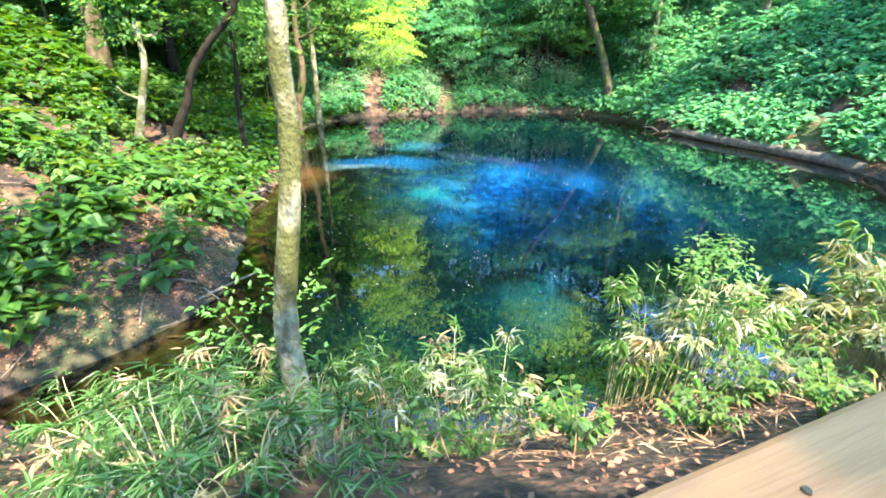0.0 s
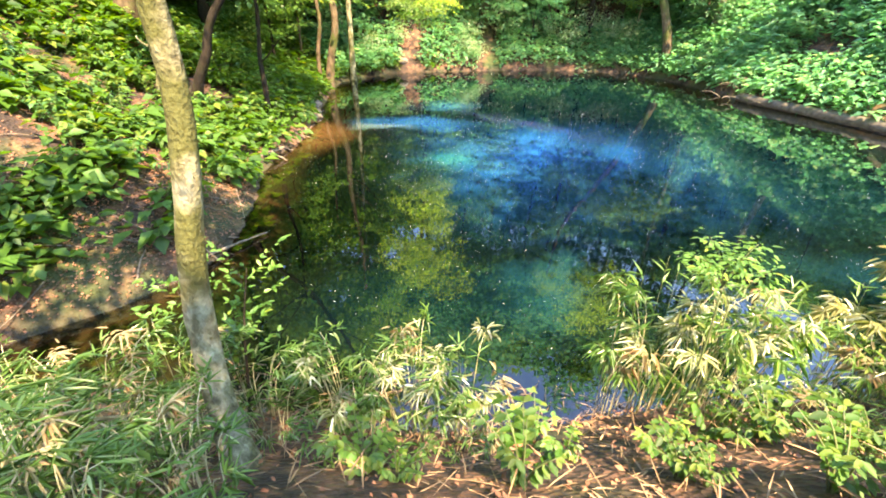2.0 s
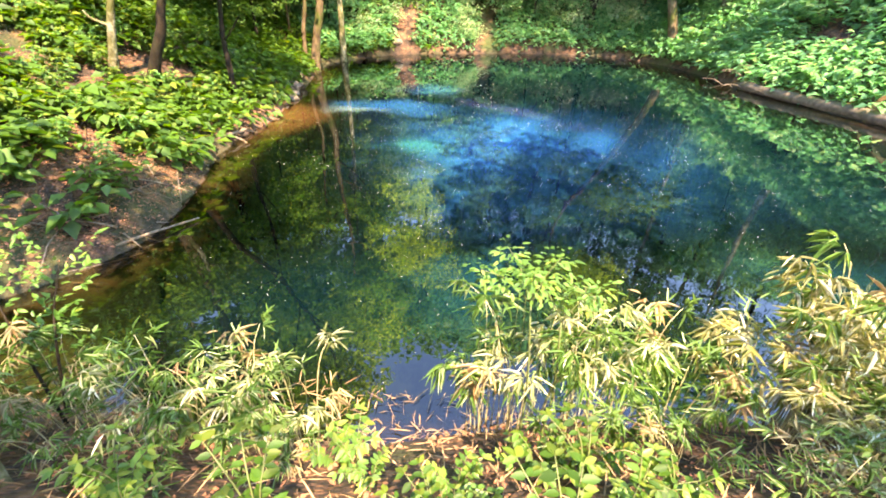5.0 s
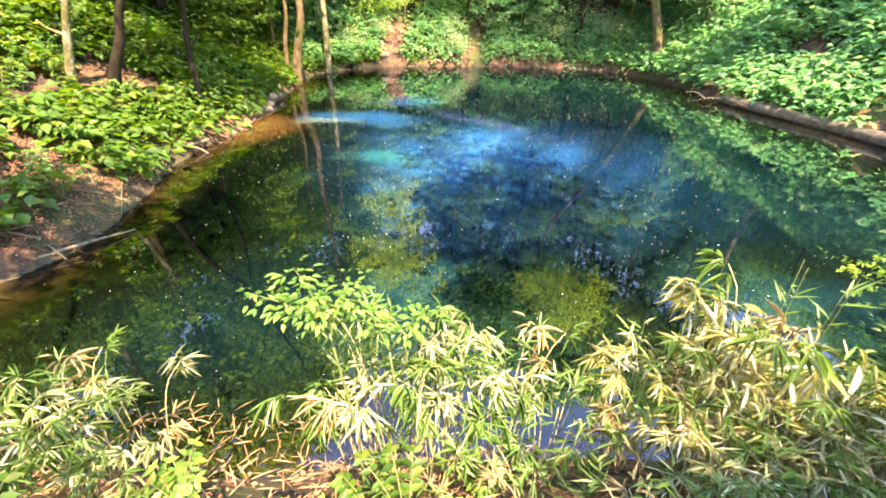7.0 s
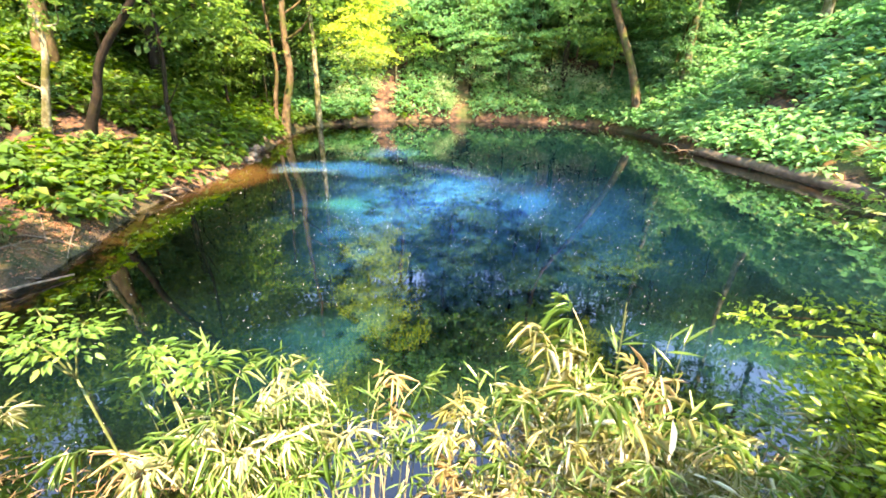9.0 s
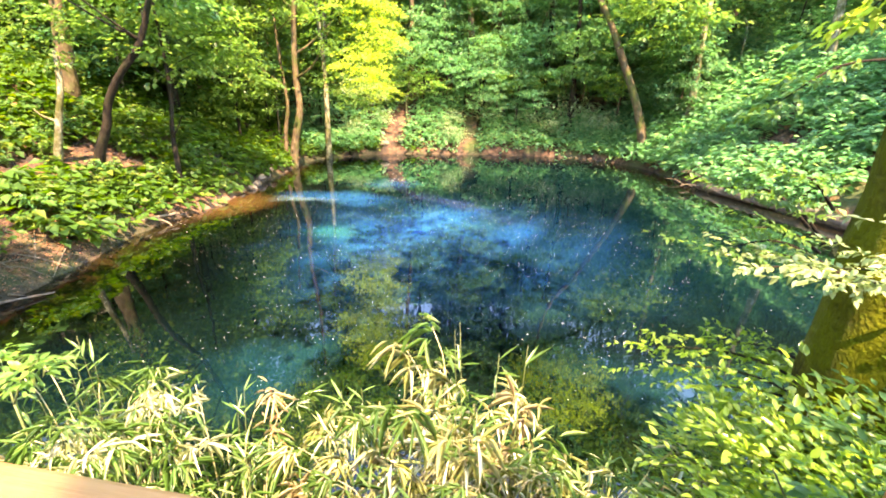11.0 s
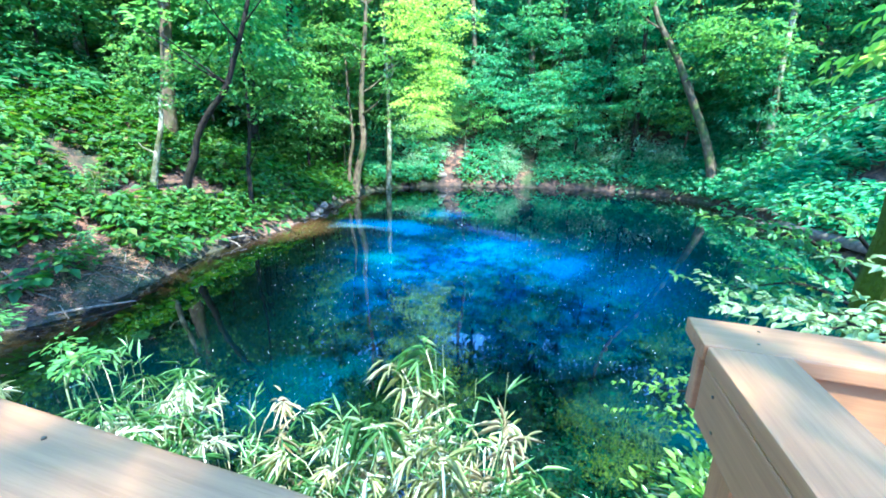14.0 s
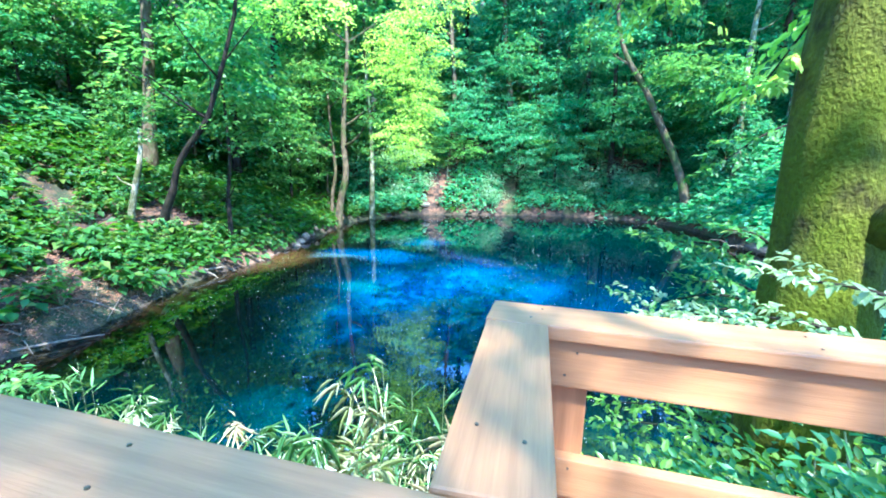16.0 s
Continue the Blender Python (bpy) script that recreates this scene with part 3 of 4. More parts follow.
      ("low_b", M_LEAF_SUN, (4.2, -1.4, 8.4), 0.9), ("small", M_LEAF_SUN, (6.6, -2.4, 4.4), 2.0), ("small", M_LEAF_SUN, (5.6, -2.2, 5.2), 1.8)], "twin-stemmed brown tree at the water's edge", limbs=7, seed=8)
tree((-10.4, 28.7, on_land(-10.4, 28.7)), [(0.1, 0, 1.6), (0.45, 0, 3.5), (0.2, 0, 6.0), (0.0, 0, 9.0)], 0.15, 0.06, M_BROWNBARK, [("low_a", M_LEAF_SUN, (0.2, -0.5, 9.6), 1.0)], "slender brown stem at the water's edge", limbs=3, seed=9)
# leaning tree on the far bank
rz = on_land(15.5, 40.2)
tree((15.5, 40.2, rz), [(-1.1, 0, 3.0), (-2.8, 0, 6.6), (-4.3, 0, 9.5), (-5.8, 0, 11.9), (-6.6, 0, 14.4), (-7.0, 0, 19)], 0.34, 0.12, M_BROWNBARK,
     [("tall_b", M_LEAF, (-6.8, -0.8, 18.5), 0.5), ("low_a", M_LEAF_SUN, (-2.6, -1.0, 10.8), 0.9), ("low_b", M_LEAF, (-8.2, -0.5, 12.6), 0.9), ("open", M_LEAF_BACKLIT, (-3.6, -7.5, 14.5), 1.0), ("open", M_LEAF_BACKLIT, (-5.0, -9.5, 17.0), 1.1), ("open", M_LEAF_BACKLIT, (-2.6, -6.0, 18.0), 1.2), ("open", M_LEAF_BACKLIT, (-7.0, -6.5, 16.0), 1.0)], "leaning brown tree trunk on the far bank", limbs=5, seed=10)
# the broad mossy trunk beside the deck
bz = on_land(8.95, 5.35)
tree((8.80, 5.35, bz), [(0.0, 0.0, 1.2), (0.0, 0.02, 2.4), (0.0, 0.06, 3.6), (0.0, 0.1, 5.0), (0.2, 0.2, 8.0), (0.3, 0.3, 13.0)], 0.385, 0.2, M_MOSSBARK,
     [("tall_a", M_LEAF_SUN, (0.5, 0.3, 14.5), 0.9), ("low_a", M_LEAF, (-1.0, -1.0, 10.0), 1.0)], "broad moss-covered tree trunk beside the wooden deck", limbs=3, seed=12)

# forest behind
for i, (x, y, h, r, lean) in enumerate([
        (-20.0, 18.0, 17, 0.26, (0.09, 0)), (-13.2, 17.2, 19, 0.30, (0.12, 0)), (-14.4, 24.0, 20, 0.24, (0.1, 0)), (-9.6, 33.4, 19, 0.2, (0.0, 0)), (-0.3, 46.0, 22, 0.4, (-0.05, 0)),
        (9.6, 45.5, 20, 0.26, (-0.03, 0)), (18.3, 40.0, 19, 0.26, (-0.03, 0)), (-24, 23, 20, 0.3, (0, 0)), (-17, 31, 21, 0.28, (0.05, 0)), (-12, 38, 22, 0.3, (0.04, 0)),
        (-6, 44, 22, 0.28, (0, 0)), (-14, 46, 22, 0.3, (0, 0)), (4.5, 50, 23, 0.3, (0, 0)), (14, 51, 22, 0.3, (0, 0)), (22, 46, 21, 0.28, (0, 0)), (24.5, 36, 18, 0.26, (-0.04, 0)), (2.2, 47.5, 23, 0.3, (0, 0)), (6.8, 47.5, 23, 0.28, (0, 0)),
        (29, 21, 18, 0.28, (-0.05, 0)), (31, 40, 20, 0.3, (0, 0)), (-22, 38, 22, 0.3, (0, 0)), (-28, 30, 20, 0.3, (0, 0)), (-26, 13, 19, 0.3, (0, 0)), (-25, 3, 17, 0.3, (0, 0)), (-3, 55, 23, 0.3, (0, 0)),
        (20, 56, 22, 0.3, (0, 0)), (30, 52, 22, 0.3, (0, 0)), (-14, 55, 23, 0.3, (0, 0)), (10, 60, 23, 0.3, (0, 0)), (40, 34, 20, 0.3, (0, 0)), (-32, 42, 22, 0.3, (0, 0)),
        (-24, 50, 23, 0.3, (0, 0)), (1.0, 53, 25, 0.3, (0, 0)), (7.5, 55, 26, 0.3, (0, 0)), (12.5, 56, 26, 0.3, (0, 0)), (-6.5, 50.5, 25, 0.3, (0, 0)), (17.0, 52, 25, 0.3, (0, 0)), (4.2, 58, 27, 0.3, (0, 0)), (-34, 20, 20, 0.3, (0, 0))]):
    left = x < -6
    mats = (M_LEAF_SUN, M_LEAF) if left or i % 3 == 0 else (M_LEAF_COOL, M_LEAF)
    forest_tree(x, y, h, r, mats, 20 + i, lean=lean)
# unseen trees added behind the walkway, whose crowns dapple the light
for i, (x, y, h) in enumerate([(-8, -7, 14), (-1, -14, 15), (6.5, -15, 15), (16.5, -3, 13), (16, -13, 16), (30, 6, 16), (27, -8, 17), (-15, -4, 15)]):
    forest_tree(x, y, h, 0.3, (M_LEAF_SUN, M_LEAF), 70 + i, low=False)


# two more unseen trees, crowns set on the sun's line to shade the railings
tree((12.6, -4.6, on_land(12.6, -4.6)), [(-0.2, 0.2, 3), (-0.5, 0.8, 6), (-1.2, 1.6, 9), (-1.8, 2.2, 10.5)], 0.2, 0.06, M_BROWNBARK, [*[("twiggy", M_LEAF_SUN, (-1.9 - 0.27 * q, 1.62 + 0.08 * (q % 3), 8.8 + 0.2 * (q % 3)), 0.68) for q in range(8)], ("twiggy", M_LEAF_SUN, (-2.3, 1.95, 8.9), 0.65), ("twiggy", M_LEAF_SUN, (-2.65, 1.9, 9.1), 0.65), ("twiggy", M_LEAF_SUN, (-2.1, 2.3, 9.2), 0.55), ("twiggy", M_LEAF_SUN, (-1.9, 2.3, 9.3), 0.65), ("twiggy", M_LEAF_SUN, (-0.6, 2.7, 9.6), 0.7), ("small", M_LEAF_SUN, (-2.4, 2.6, 9.4), 0.8), ("low_b", M_LEAF_SUN, (1.2, -0.4, 11.5), 1.0)], "unseen slender tree added behind the deck, its open crown dappling the railings", limbs=3, seed=15)
tree((4.0, -6.6, on_land(4.0, -6.6)), [(-0.1, 0.4, 3), (-0.2, 1.2, 6), (-0.6, 2.2, 8.5), (-0.8, 2.8, 10)], 0.2, 0.06, M_BROWNBARK, [("low_b", M_LEAF_SUN, (-0.9, 2.4, 9.8), 0.62), ("open", M_LEAF_SUN, (-0.3, 2.3, 9.2), 0.8), ("low_a", M_LEAF_SUN, (0.8, -0.6, 11.0), 0.8)], "unseen slender tree added behind the walkway, its open crown dappling the handrail", limbs=3, seed=16)

# ---- undergrowth ----
def scatter(rng, count, x0, x1, y0, y1, ok):
    x, y = rng.uniform(x0, x1, count), rng.uniform(y0, y1, count)
    d = shore_distance(x, y)
    k = ok(x, y, d)
    return x[k], y[k]


def herb_layer(seed, count, box, ok, per, leaf, height, mat, name, label):
    """Rosettes of broad leaves on thin stalks spread over a slope."""
    rng = np.random.default_rng(seed)
    x, y = scatter(rng, count, *box, ok)
    z = land(x, y)
    k = len(x)
    h = rng.uniform(0.25, 1.0, k) * height
    idx = np.repeat(np.arange(k), per)
    a = rng.uniform(0, 2 * np.pi, len(idx))
    flat = np.stack([np.cos(a), np.sin(a), rng.normal(-0.12, 0.25, len(idx))], 1)
    L = leaf * rng.uniform(0.6, 1.35, len(idx)) * rng.uniform(0.7, 1.3, k)[idx]
    p = np.stack([x, y, z + h], 1)[idx] + flat * (L * rng.uniform(0.1, 0.8, len(idx)))[:, None]
    p[:, 2] += rng.normal(0, 0.10, len(idx)) * height
    n = np.stack([rng.normal(0, 0.3, len(idx)), rng.normal(0, 0.3, len(idx)), np.ones(len(idx))], 1)
    me = mesh_of(name, *leaves(p, flat, n, L, L * rng.uniform(0.55, 0.75, len(idx)), 0.2), mat)
    return tagged(new(name, me), label, "plants", kind="stuff")


def patchy(x, y, cut):
    return lattice(x * 0.30, y * 0.30, 9) + 0.5 * lattice(x * 0.9, y * 0.9, 10) > cut


def clearing(x, y):
    """Trodden patches of bare soil on the left bank."""
    wob = 0.5 * lattice(x * 0.9, y * 0.9, 14)
    return (np.hypot((x + 11.9) / 1.3, (y - 12.2) / 1.1) + wob < 0.9) | (np.hypot((x + 10.4) / 1.0, (y - 15.2) / 0.8) + wob < 0.9) | (np.hypot((x + 9.2) / 0.7, (y - 15.9) / 0.8) + wob < 0.8)


def bare(x, y):
    """Gullies on the far slope where the soil shows."""
    return ((np.abs(x - 0.4 - 0.05 * (y - 42) + 0.8 * lattice(y * 0.5, x * 0, 4)) < 0.9) | (np.abs(x + 6.4 - 0.1 * (y - 38)) < 0.8)) & (y > 38)


herb_layer(1, 15000, (-24, -4, 4.5, 40), lambda x, y, d: (d > 0.12) & (d < 13) & patchy(x, y, -0.10 + 0.14 * (d > 3.0)) & ~clearing(x, y) & ((y > 9.5) | (d > 1.8) | (patchy(x * 3, y * 3, 0.02) & (d > 0.5))), 6, 0.31, 0.6, M_FLOOR_LEAF, "undergrowth", "dense bright green herbs covering the bank")
herb_layer(2, 19000, (10, 36, 9, 46), lambda x, y, d: (d > 0.15) & (d < 17) & patchy(x, y, -0.34), 7, 0.38, 0.9, M_LEAF_COOL, "undergrowth", "dense broad-leaved plants covering the steep slope")
herb_layer(3, 24000, (-14, 24, 33, 68), lambda x, y, d: (d > 0.08) & (d < 24) & patchy(x, y, -0.32) & ~bare(x, y), 7, 0.33, 1.1, M_LEAF_COOL, "undergrowth", "shaded green plants on the far hillside")
herb_layer(5, 8000, (-30, 42, 30, 90), lambda x, y, d: (d > 16) & (d < 45) & patchy(x, y, -0.3), 7, 0.5, 2.2, M_LEAF_COOL, "undergrowth", "dense shrubs high on the wooded slope")
herb_layer(4, 9000, (-34, -12, 4, 48), lambda x, y, d: (d > 9) & patchy(x, y, -0.15) & ~clearing(x, y), 6, 0.42, 0.9, M_LEAF, "undergrowth", "green shrubs up on the wooded hillside")

# saplings that fill the slopes between the trunks
rng = np.random.default_rng(31)
sx, sy = scatter(rng, 6000, -28, 34, 8, 66, lambda x, y, d: (d > 3.0) & (d < 25) & ~((x < -7) & (y < 25) & (d < 9)) & ~((x > 13) & (y < 42) & (d < 10)))
taken = []
for x, y in zip(sx, sy):
    if len(taken) >= 185:
        break
    if any((x - a) ** 2 + (y - b) ** 2 < 5.0 for a, b in taken):
        continue
    taken.append((x, y))
    k = len(taken)
    h = rng.uniform(3.0, 6.5)
    mats = (M_LEAF_SUN, M_LEAF) if x < -5 else (M_LEAF_COOL, M_LEAF)
    tree((x, y, on_land(x, y)), [(0.1, 0, h * 0.4), (rng.normal(0, 0.3), 0.1, h * 0.75), (rng.normal(0, 0.4), rng.normal(0, 0.4), h)], 0.07, 0.025, (M_DARKBARK, M_BEECH)[k % 2],
         [("low_a", mats[k % 2], (0.2, 0, h), rng.uniform(0.75, 1.15)), ("low_b", mats[(k + 1) % 2], (rng.normal(0, 0.9), rng.normal(0, 0.9), h * 0.55), rng.uniform(0.6, 0.95))],
         "young woodland tree with flat sprays of green leaves", "saplings on the slopes", 2, 200 + k, "sapling")

# understorey along the far shore and up the left slope, whose sprays close the view
for k, (x, y, h) in enumerate([(-4.5, 43.5, 7), (-2.6, 45.5, 9), (0.8, 44.6, 6), (2.4, 46.0, 9), (4.4, 45.6, 7), (6.4, 46.6, 9.5), (8.3, 47.0, 7.5), (10.6, 47.0, 9), (12.4, 46.0, 7), (13.6, 44.8, 9.5), (16.6, 43.4, 8), (17.6, 41.0, 6.5),
                                (4.0, 50.0, 11), (9.0, 51.0, 11), (14.5, 49.0, 11), (-1.0, 49.5, 11), (19.5, 44.5, 11), (-8.5, 41.5, 8), (-11.5, 36.0, 7), (-12.6, 31.5, 7),
                                (-12.2, 26.5, 6), (-15.0, 21.5, 6.5), (-17.0, 26.5, 8), (-19.5, 21.5, 8), (-15.5, 35.5, 9), (-21.0, 29.0, 9), (-12.0, 42.0, 10), (1.2, 47.4, 14), (-1.6, 47.0, 13), (3.8, 47.6, 14), (-13.5, 31.5, 13), (-15.5, 34.5, 14)]):
    rng = np.random.default_rng(900 + k)
    a, b = ((M_LEAF_SUN, M_LEAF_COOL) if x < -5 else (M_LEAF_COOL, M_LEAF_SUN))
    tree((x, y, on_land(x, y)), [(0.1, -0.1, h * 0.4), (rng.normal(0, 0.3), -0.3, h * 0.75), (rng.normal(0, 0.4), -0.5, h)], 0.09, 0.03, (M_DARKBARK, M_BROWNBARK)[k % 2],
         [("low_b", a, (0.2, -0.6, h), 0.95 + 0.1 * max(0, h - 11)), ("low_a", a, (rng.normal(0, 0.8), -0.9, h * 0.68), 1.0), ("low_a", b if k % 3 == 0 else a, (rng.normal(0, 0.9), -1.2, h * 0.36), 0.8)],
         "leafy understorey tree on the slope with drooping green sprays", "saplings on the slopes", 3, 900 + k, "sapling")

# low shrubs along the far shore; the sun they catch is in their pale colour
for k, (x, y, h, sc) in enumerate([(-2.0, 42.0, 0.9, 1.6), (-0.7, 42.2, 0.7, 1.3), (-1.4, 43.2, 1.3, 1.5), (0.8, 44.4, 2.6, 1.6), (7.8, 45.0, 1.1, 2.0), (9.6, 46.0, 1.4, 2.3), (11.4, 45.2, 1.2, 2.2), (12.9, 44.4, 1.1, 1.8), (-7.2, 40.4, 1.0, 1.5), (-9.6, 37.6, 1.2, 1.4), (5.6, 45.6, 1.2, 1.6)]):
    rng = np.random.default_rng(970 + k)
    ob = tree((x, y, on_land(x, y)), [(0.05, -0.05, h * 0.4), (rng.normal(0, 0.1), -0.1, h * 0.7), (rng.normal(0, 0.15), -0.2, h)], 0.035, 0.012, M_DARKBARK,
              [("small", M_LEAF_FARLIT, (0.1, -0.2, h), sc), ("small", M_LEAF_FARLIT, (rng.normal(0, 0.5), -0.5, h * 0.5), sc * 0.8)], "low pale shrub catching the sun on the far shore", "", 2, 970 + k, "shrub")
    tagged(ob, "low pale shrub catching the sun on the far shore", "shrub", "shrubs on the far shore")

# ---- wooden walkway and railings ----
BOARDS = {}


def board_mesh(size, mat, bevel=0.005):
    key = (*[round(v, 3) for v in size], mat.name)
    if key not in BOARDS:
        bm = bmesh.new()
        bmesh.ops.create_cube(bm, size=1.0)
        bmesh.ops.scale(bm, vec=size, verts=bm.verts)
        bmesh.ops.bevel(bm, geom=bm.edges[:], offset=bevel, segments=2, profile=0.6, affect="EDGES")
        me = bpy.data.meshes.new("board")
        bm.to_mesh(me)
        bm.free()
        me.materials.append(mat)
        BOARDS[key] = me
    return BOARDS[key]


def screw_mesh():
    bm = bmesh.new()
    bmesh.ops.create_cone(bm, cap_ends=True, segments=10, radius1=0.0034, radius2=0.0028, depth=0.003)
    me = bpy.data.meshes.new("screw")
    bm.to_mesh(me)
    bm.free()
    me.materials.append(M_SCREW)
    return me


SCREW = screw_mesh()


def railing(a, b, deck_z, label, posts, board_off, post_off, cap_w=0.14, low=((-0.40, 0.105), (-0.70, 0.105)), face=-1):
    """Flat cap plank over three side boards on square posts, from a to b (top face of the cap, its middle line)."""
    a, b = Vector(a), Vector(b)
    run = b - a
    L = run.length
    ob = thing("railing", pose(*a, 0, -math.degrees(math.asin(run.z / L)), math.degrees(math.atan2(run.y, run.x))), label, "railing", "deck railings")
    cap = part("cap_plank", board_mesh((L, cap_w, 0.036), M_RAILTOP, 0.005), ob, "", pose(L / 2, 0, -0.018))
    for x in np.arange(0.12, L, 0.55):
        for y in (-0.032, 0.034):
            part("screw", SCREW, cap, "", pose(x - L / 2 + 0.02 * math.sin(x * 7 + y * 60), y, 0.0185))
    for k, (z, h) in enumerate(((-0.0375 - 0.06, 0.12), *low)):
        cut = 0.002 if k == 0 else 0.30
        bd = part("side_board", board_mesh((L - cut, 0.034, h), M_RAILTOP), ob, "", pose(L / 2, board_off, z))
        for x in posts:
            for dz in (-0.028, 0.03):
                part("screw", SCREW, bd, "", pose(x - L / 2 + 0.012 * (1 if dz > 0 else -1), 0.0178 * face, dz, 90))
    for x in posts:
        z1 = a.z + run.z * x / L
        h = z1 - deck_z + 0.35 - 0.04
        part("post", board_mesh((0.088, 0.072, h), M_RAILPOST), ob, "", pose(x, post_off, -0.0375 - h / 2))
    return ob


TOP = 0.95
railing((7.266, 2.602, TOP), (7.212, 3.130, TOP), -0.1, "pale new cedar railing jutting out towards the pond", (0.45,), 0.0528, -0.001, low=(), face=1)
railing((7.135, 3.198, TOP), (9.45, 3.31, TOP), -0.1, "pale new cedar railing facing the pond, dappled with sun", (0.20, 1.2, 2.1), -0.034, 0.0205)
railing((5.62, 2.43, TOP - 0.001), (7.27, 2.524, TOP - 0.001), -0.1, "pale cedar railing cap along the deck edge", (0.2, 1.45), -0.034, 0.0205)
railing((0.125, 0.092, 1.36), (1.25, 0.535, 1.32), 0.2, "short cedar handrail at the head of the walkway", (0.2, 1.0), -0.034, 0.0205)

# planks of the walkway and the deck
deck = tagged(new("deck"), "cedar plank walkway sloping down to a viewing deck", "boardwalk", kind="structure")
along = np.array([(-2.2, -0.7, 0.28), (0.0, 0.30, 0.25), (0.73, 0.92, 0.20), (1.84, 1.34, 0.15), (3.36, 1.98, 0.06), (5.09, 2.42, -0.06), (5.64, 2.46, -0.1)])
seglen = np.linalg.norm(np.diff(along[:, :2], axis=0), axis=1)
mark = np.concatenate([[0], np.cumsum(seglen)])
for s0 in np.arange(0.08, mark[-1] - 0.1, 0.152):
    x, y, z = (np.interp(s0, mark, along[:, i]) for i in range(3))
    yaw = 22.0
    c, sn = math.cos(math.radians(yaw)), math.sin(math.radians(yaw))
    part("plank", board_mesh((0.128, 1.5, 0.036), M_RAILPOST), deck, "", pose(x + sn * 0.80, y - c * 0.80, z - 0.018, 0, 0, yaw))
for i in range(24):
    x = 5.72 + i * 0.152
    top = 3.22 if x > 7.3 else 2.42
    part("plank", board_mesh((0.14, top - 0.7, 0.036), M_RAILPOST), deck, "", pose(x, (top + 0.7) / 2, -0.14))
for x, y in ((-1.5, -1.3), (0.4, -0.9), (1.9, -0.2), (3.4, 0.5), (5.0, 1.0), (5.8, 2.2), (7.3, 2.2), (9.2, 3.0), (5.8, 0.9), (9.2, 0.9)):
    zt = float(np.interp(x, along[:, 0], along[:, 2])) - 0.06 if x < 5.6 else -0.162
    zb = on_land(x, y) - 0.3
    part("pile", board_mesh((0.12, 0.12, zt - zb), M_RAILPOST), deck, "", pose(x, y, (zt + zb) / 2))


# ---- bamboo grass on the near bank ----
def sasa_clump(seed, culms, height, dry=0.15, green=0.3, pale=M_SASA):
    """One clump of dwarf bamboo at the origin: arching culms, each with fans of long drooping leaves."""
    rng = np.random.default_rng(seed)
    ob = thing("bamboo_grass", pose(0, 0, 0), "clump of sunlit bamboo grass with arching pale culms and long leaves", "bamboo grass", "bamboo grass on the bank")
    for c in range(culms):
        a = rng.uniform(0, 2 * np.pi)
        r = 0.26 * math.sqrt(rng.random())
        foot = np.array([r * math.cos(a), r * math.sin(a), -0.15])
        h = height * rng.uniform(0.62, 1.08)
        out = np.array([math.cos(a), math.sin(a), 0]) * rng.uniform(0.1, 0.42) * h * 0.5
        pts = curve_through([foot, foot + out * 0.25 + [0, 0, h * 0.5], foot + out * 0.7 + [0, 0, h * 0.88], foot + out * 1.25 + [0, 0, h]], 9)
        isdry = rng.random() < dry
        culm = part("culm", mesh_of("culm", *tube(pts, np.linspace(0.0070, 0.0028, 9), 5, 0.0, seed + c), M_CULM, True), ob)
        P, D, N, L, W = [], [], [], [], []
        for b in range(int(rng.integers(4, 7))):
            k = (1 - 0.26 * rng.random() ** 1.3 if b else 1.0) * 8
            i = min(int(k), 7)
            base = pts[i] + (pts[i + 1] - pts[i]) * (k - i)
            ba = a + rng.normal(0, 1.1)
            tip = base + np.array([math.cos(ba), math.sin(ba), 0.45]) * rng.uniform(0.06, 0.2)
            for q in range(int(rng.integers(3, 8))):
                la = ba + rng.normal(0, 0.95)
                P.append(base + (tip - base) * rng.uniform(0.3, 1.0))
                D.append((math.cos(la), math.sin(la), rng.normal(-0.25, 0.5)))
                N.append((rng.normal(0, 0.3), rng.normal(0, 0.3), 1))
                L.append(rng.uniform(0.09, 0.26))
                W.append(rng.uniform(0.010, 0.024))
        v, t = leaves(P, D, N, L, W, 0.52, 0.10, True)
        part("leaves", mesh_of("leaves", v, t, M_SASA_DRY if isdry else M_SASA_GREEN if rng.random() < green else pale), culm)
    for c in range(4):
        a, r = rng.uniform(0, 2 * np.pi), 0.3 * rng.random()
        foot = np.array([r * math.cos(a), r * math.sin(a), height * 0.55])
        tip = foot + [0.05 * math.cos(a), 0.05 * math.sin(a), height * rng.uniform(0.5, 0.62)]
        sh = part("shoot", mesh_of("shoot", *tube(curve_through([foot, (foot + tip) / 2 + [0.015, 0, 0], tip], 6), np.linspace(0.005, 0.0015, 6), 5), M_STEM, True), ob)
        k = 4
        la = a + np.arange(k) * 2.4
        d = np.stack([np.cos(la), np.sin(la), rng.uniform(0.5, 1.3, k)], 1)
        L = rng.uniform(0.14, 0.24, k)
        part("leaves", mesh_of("leaves", *leaves(foot + (tip - foot) * rng.uniform(0.6, 0.98, (k, 1)), d, np.stack([-np.cos(la), -np.sin(la), np.ones(k)], 1), L, L * 0.13, 0.12, 0.1, True), M_SASA_GREEN), sh)
    return ob


HEIGHTS = (2.1, 1.75, 2.3, 1.5, 1.9)
protos = [sasa_clump(300 + k, n, HEIGHTS[k], dry, green) for k, (n, dry, green) in enumerate(((16, 0.1, 0.3), (14, 0.08, 0.9), (17, 0.1, 0.3), (13, 0.2, 0.75), (15, 0.1, 0.35)))]
HEIGHTS += (2.0, 1.7)
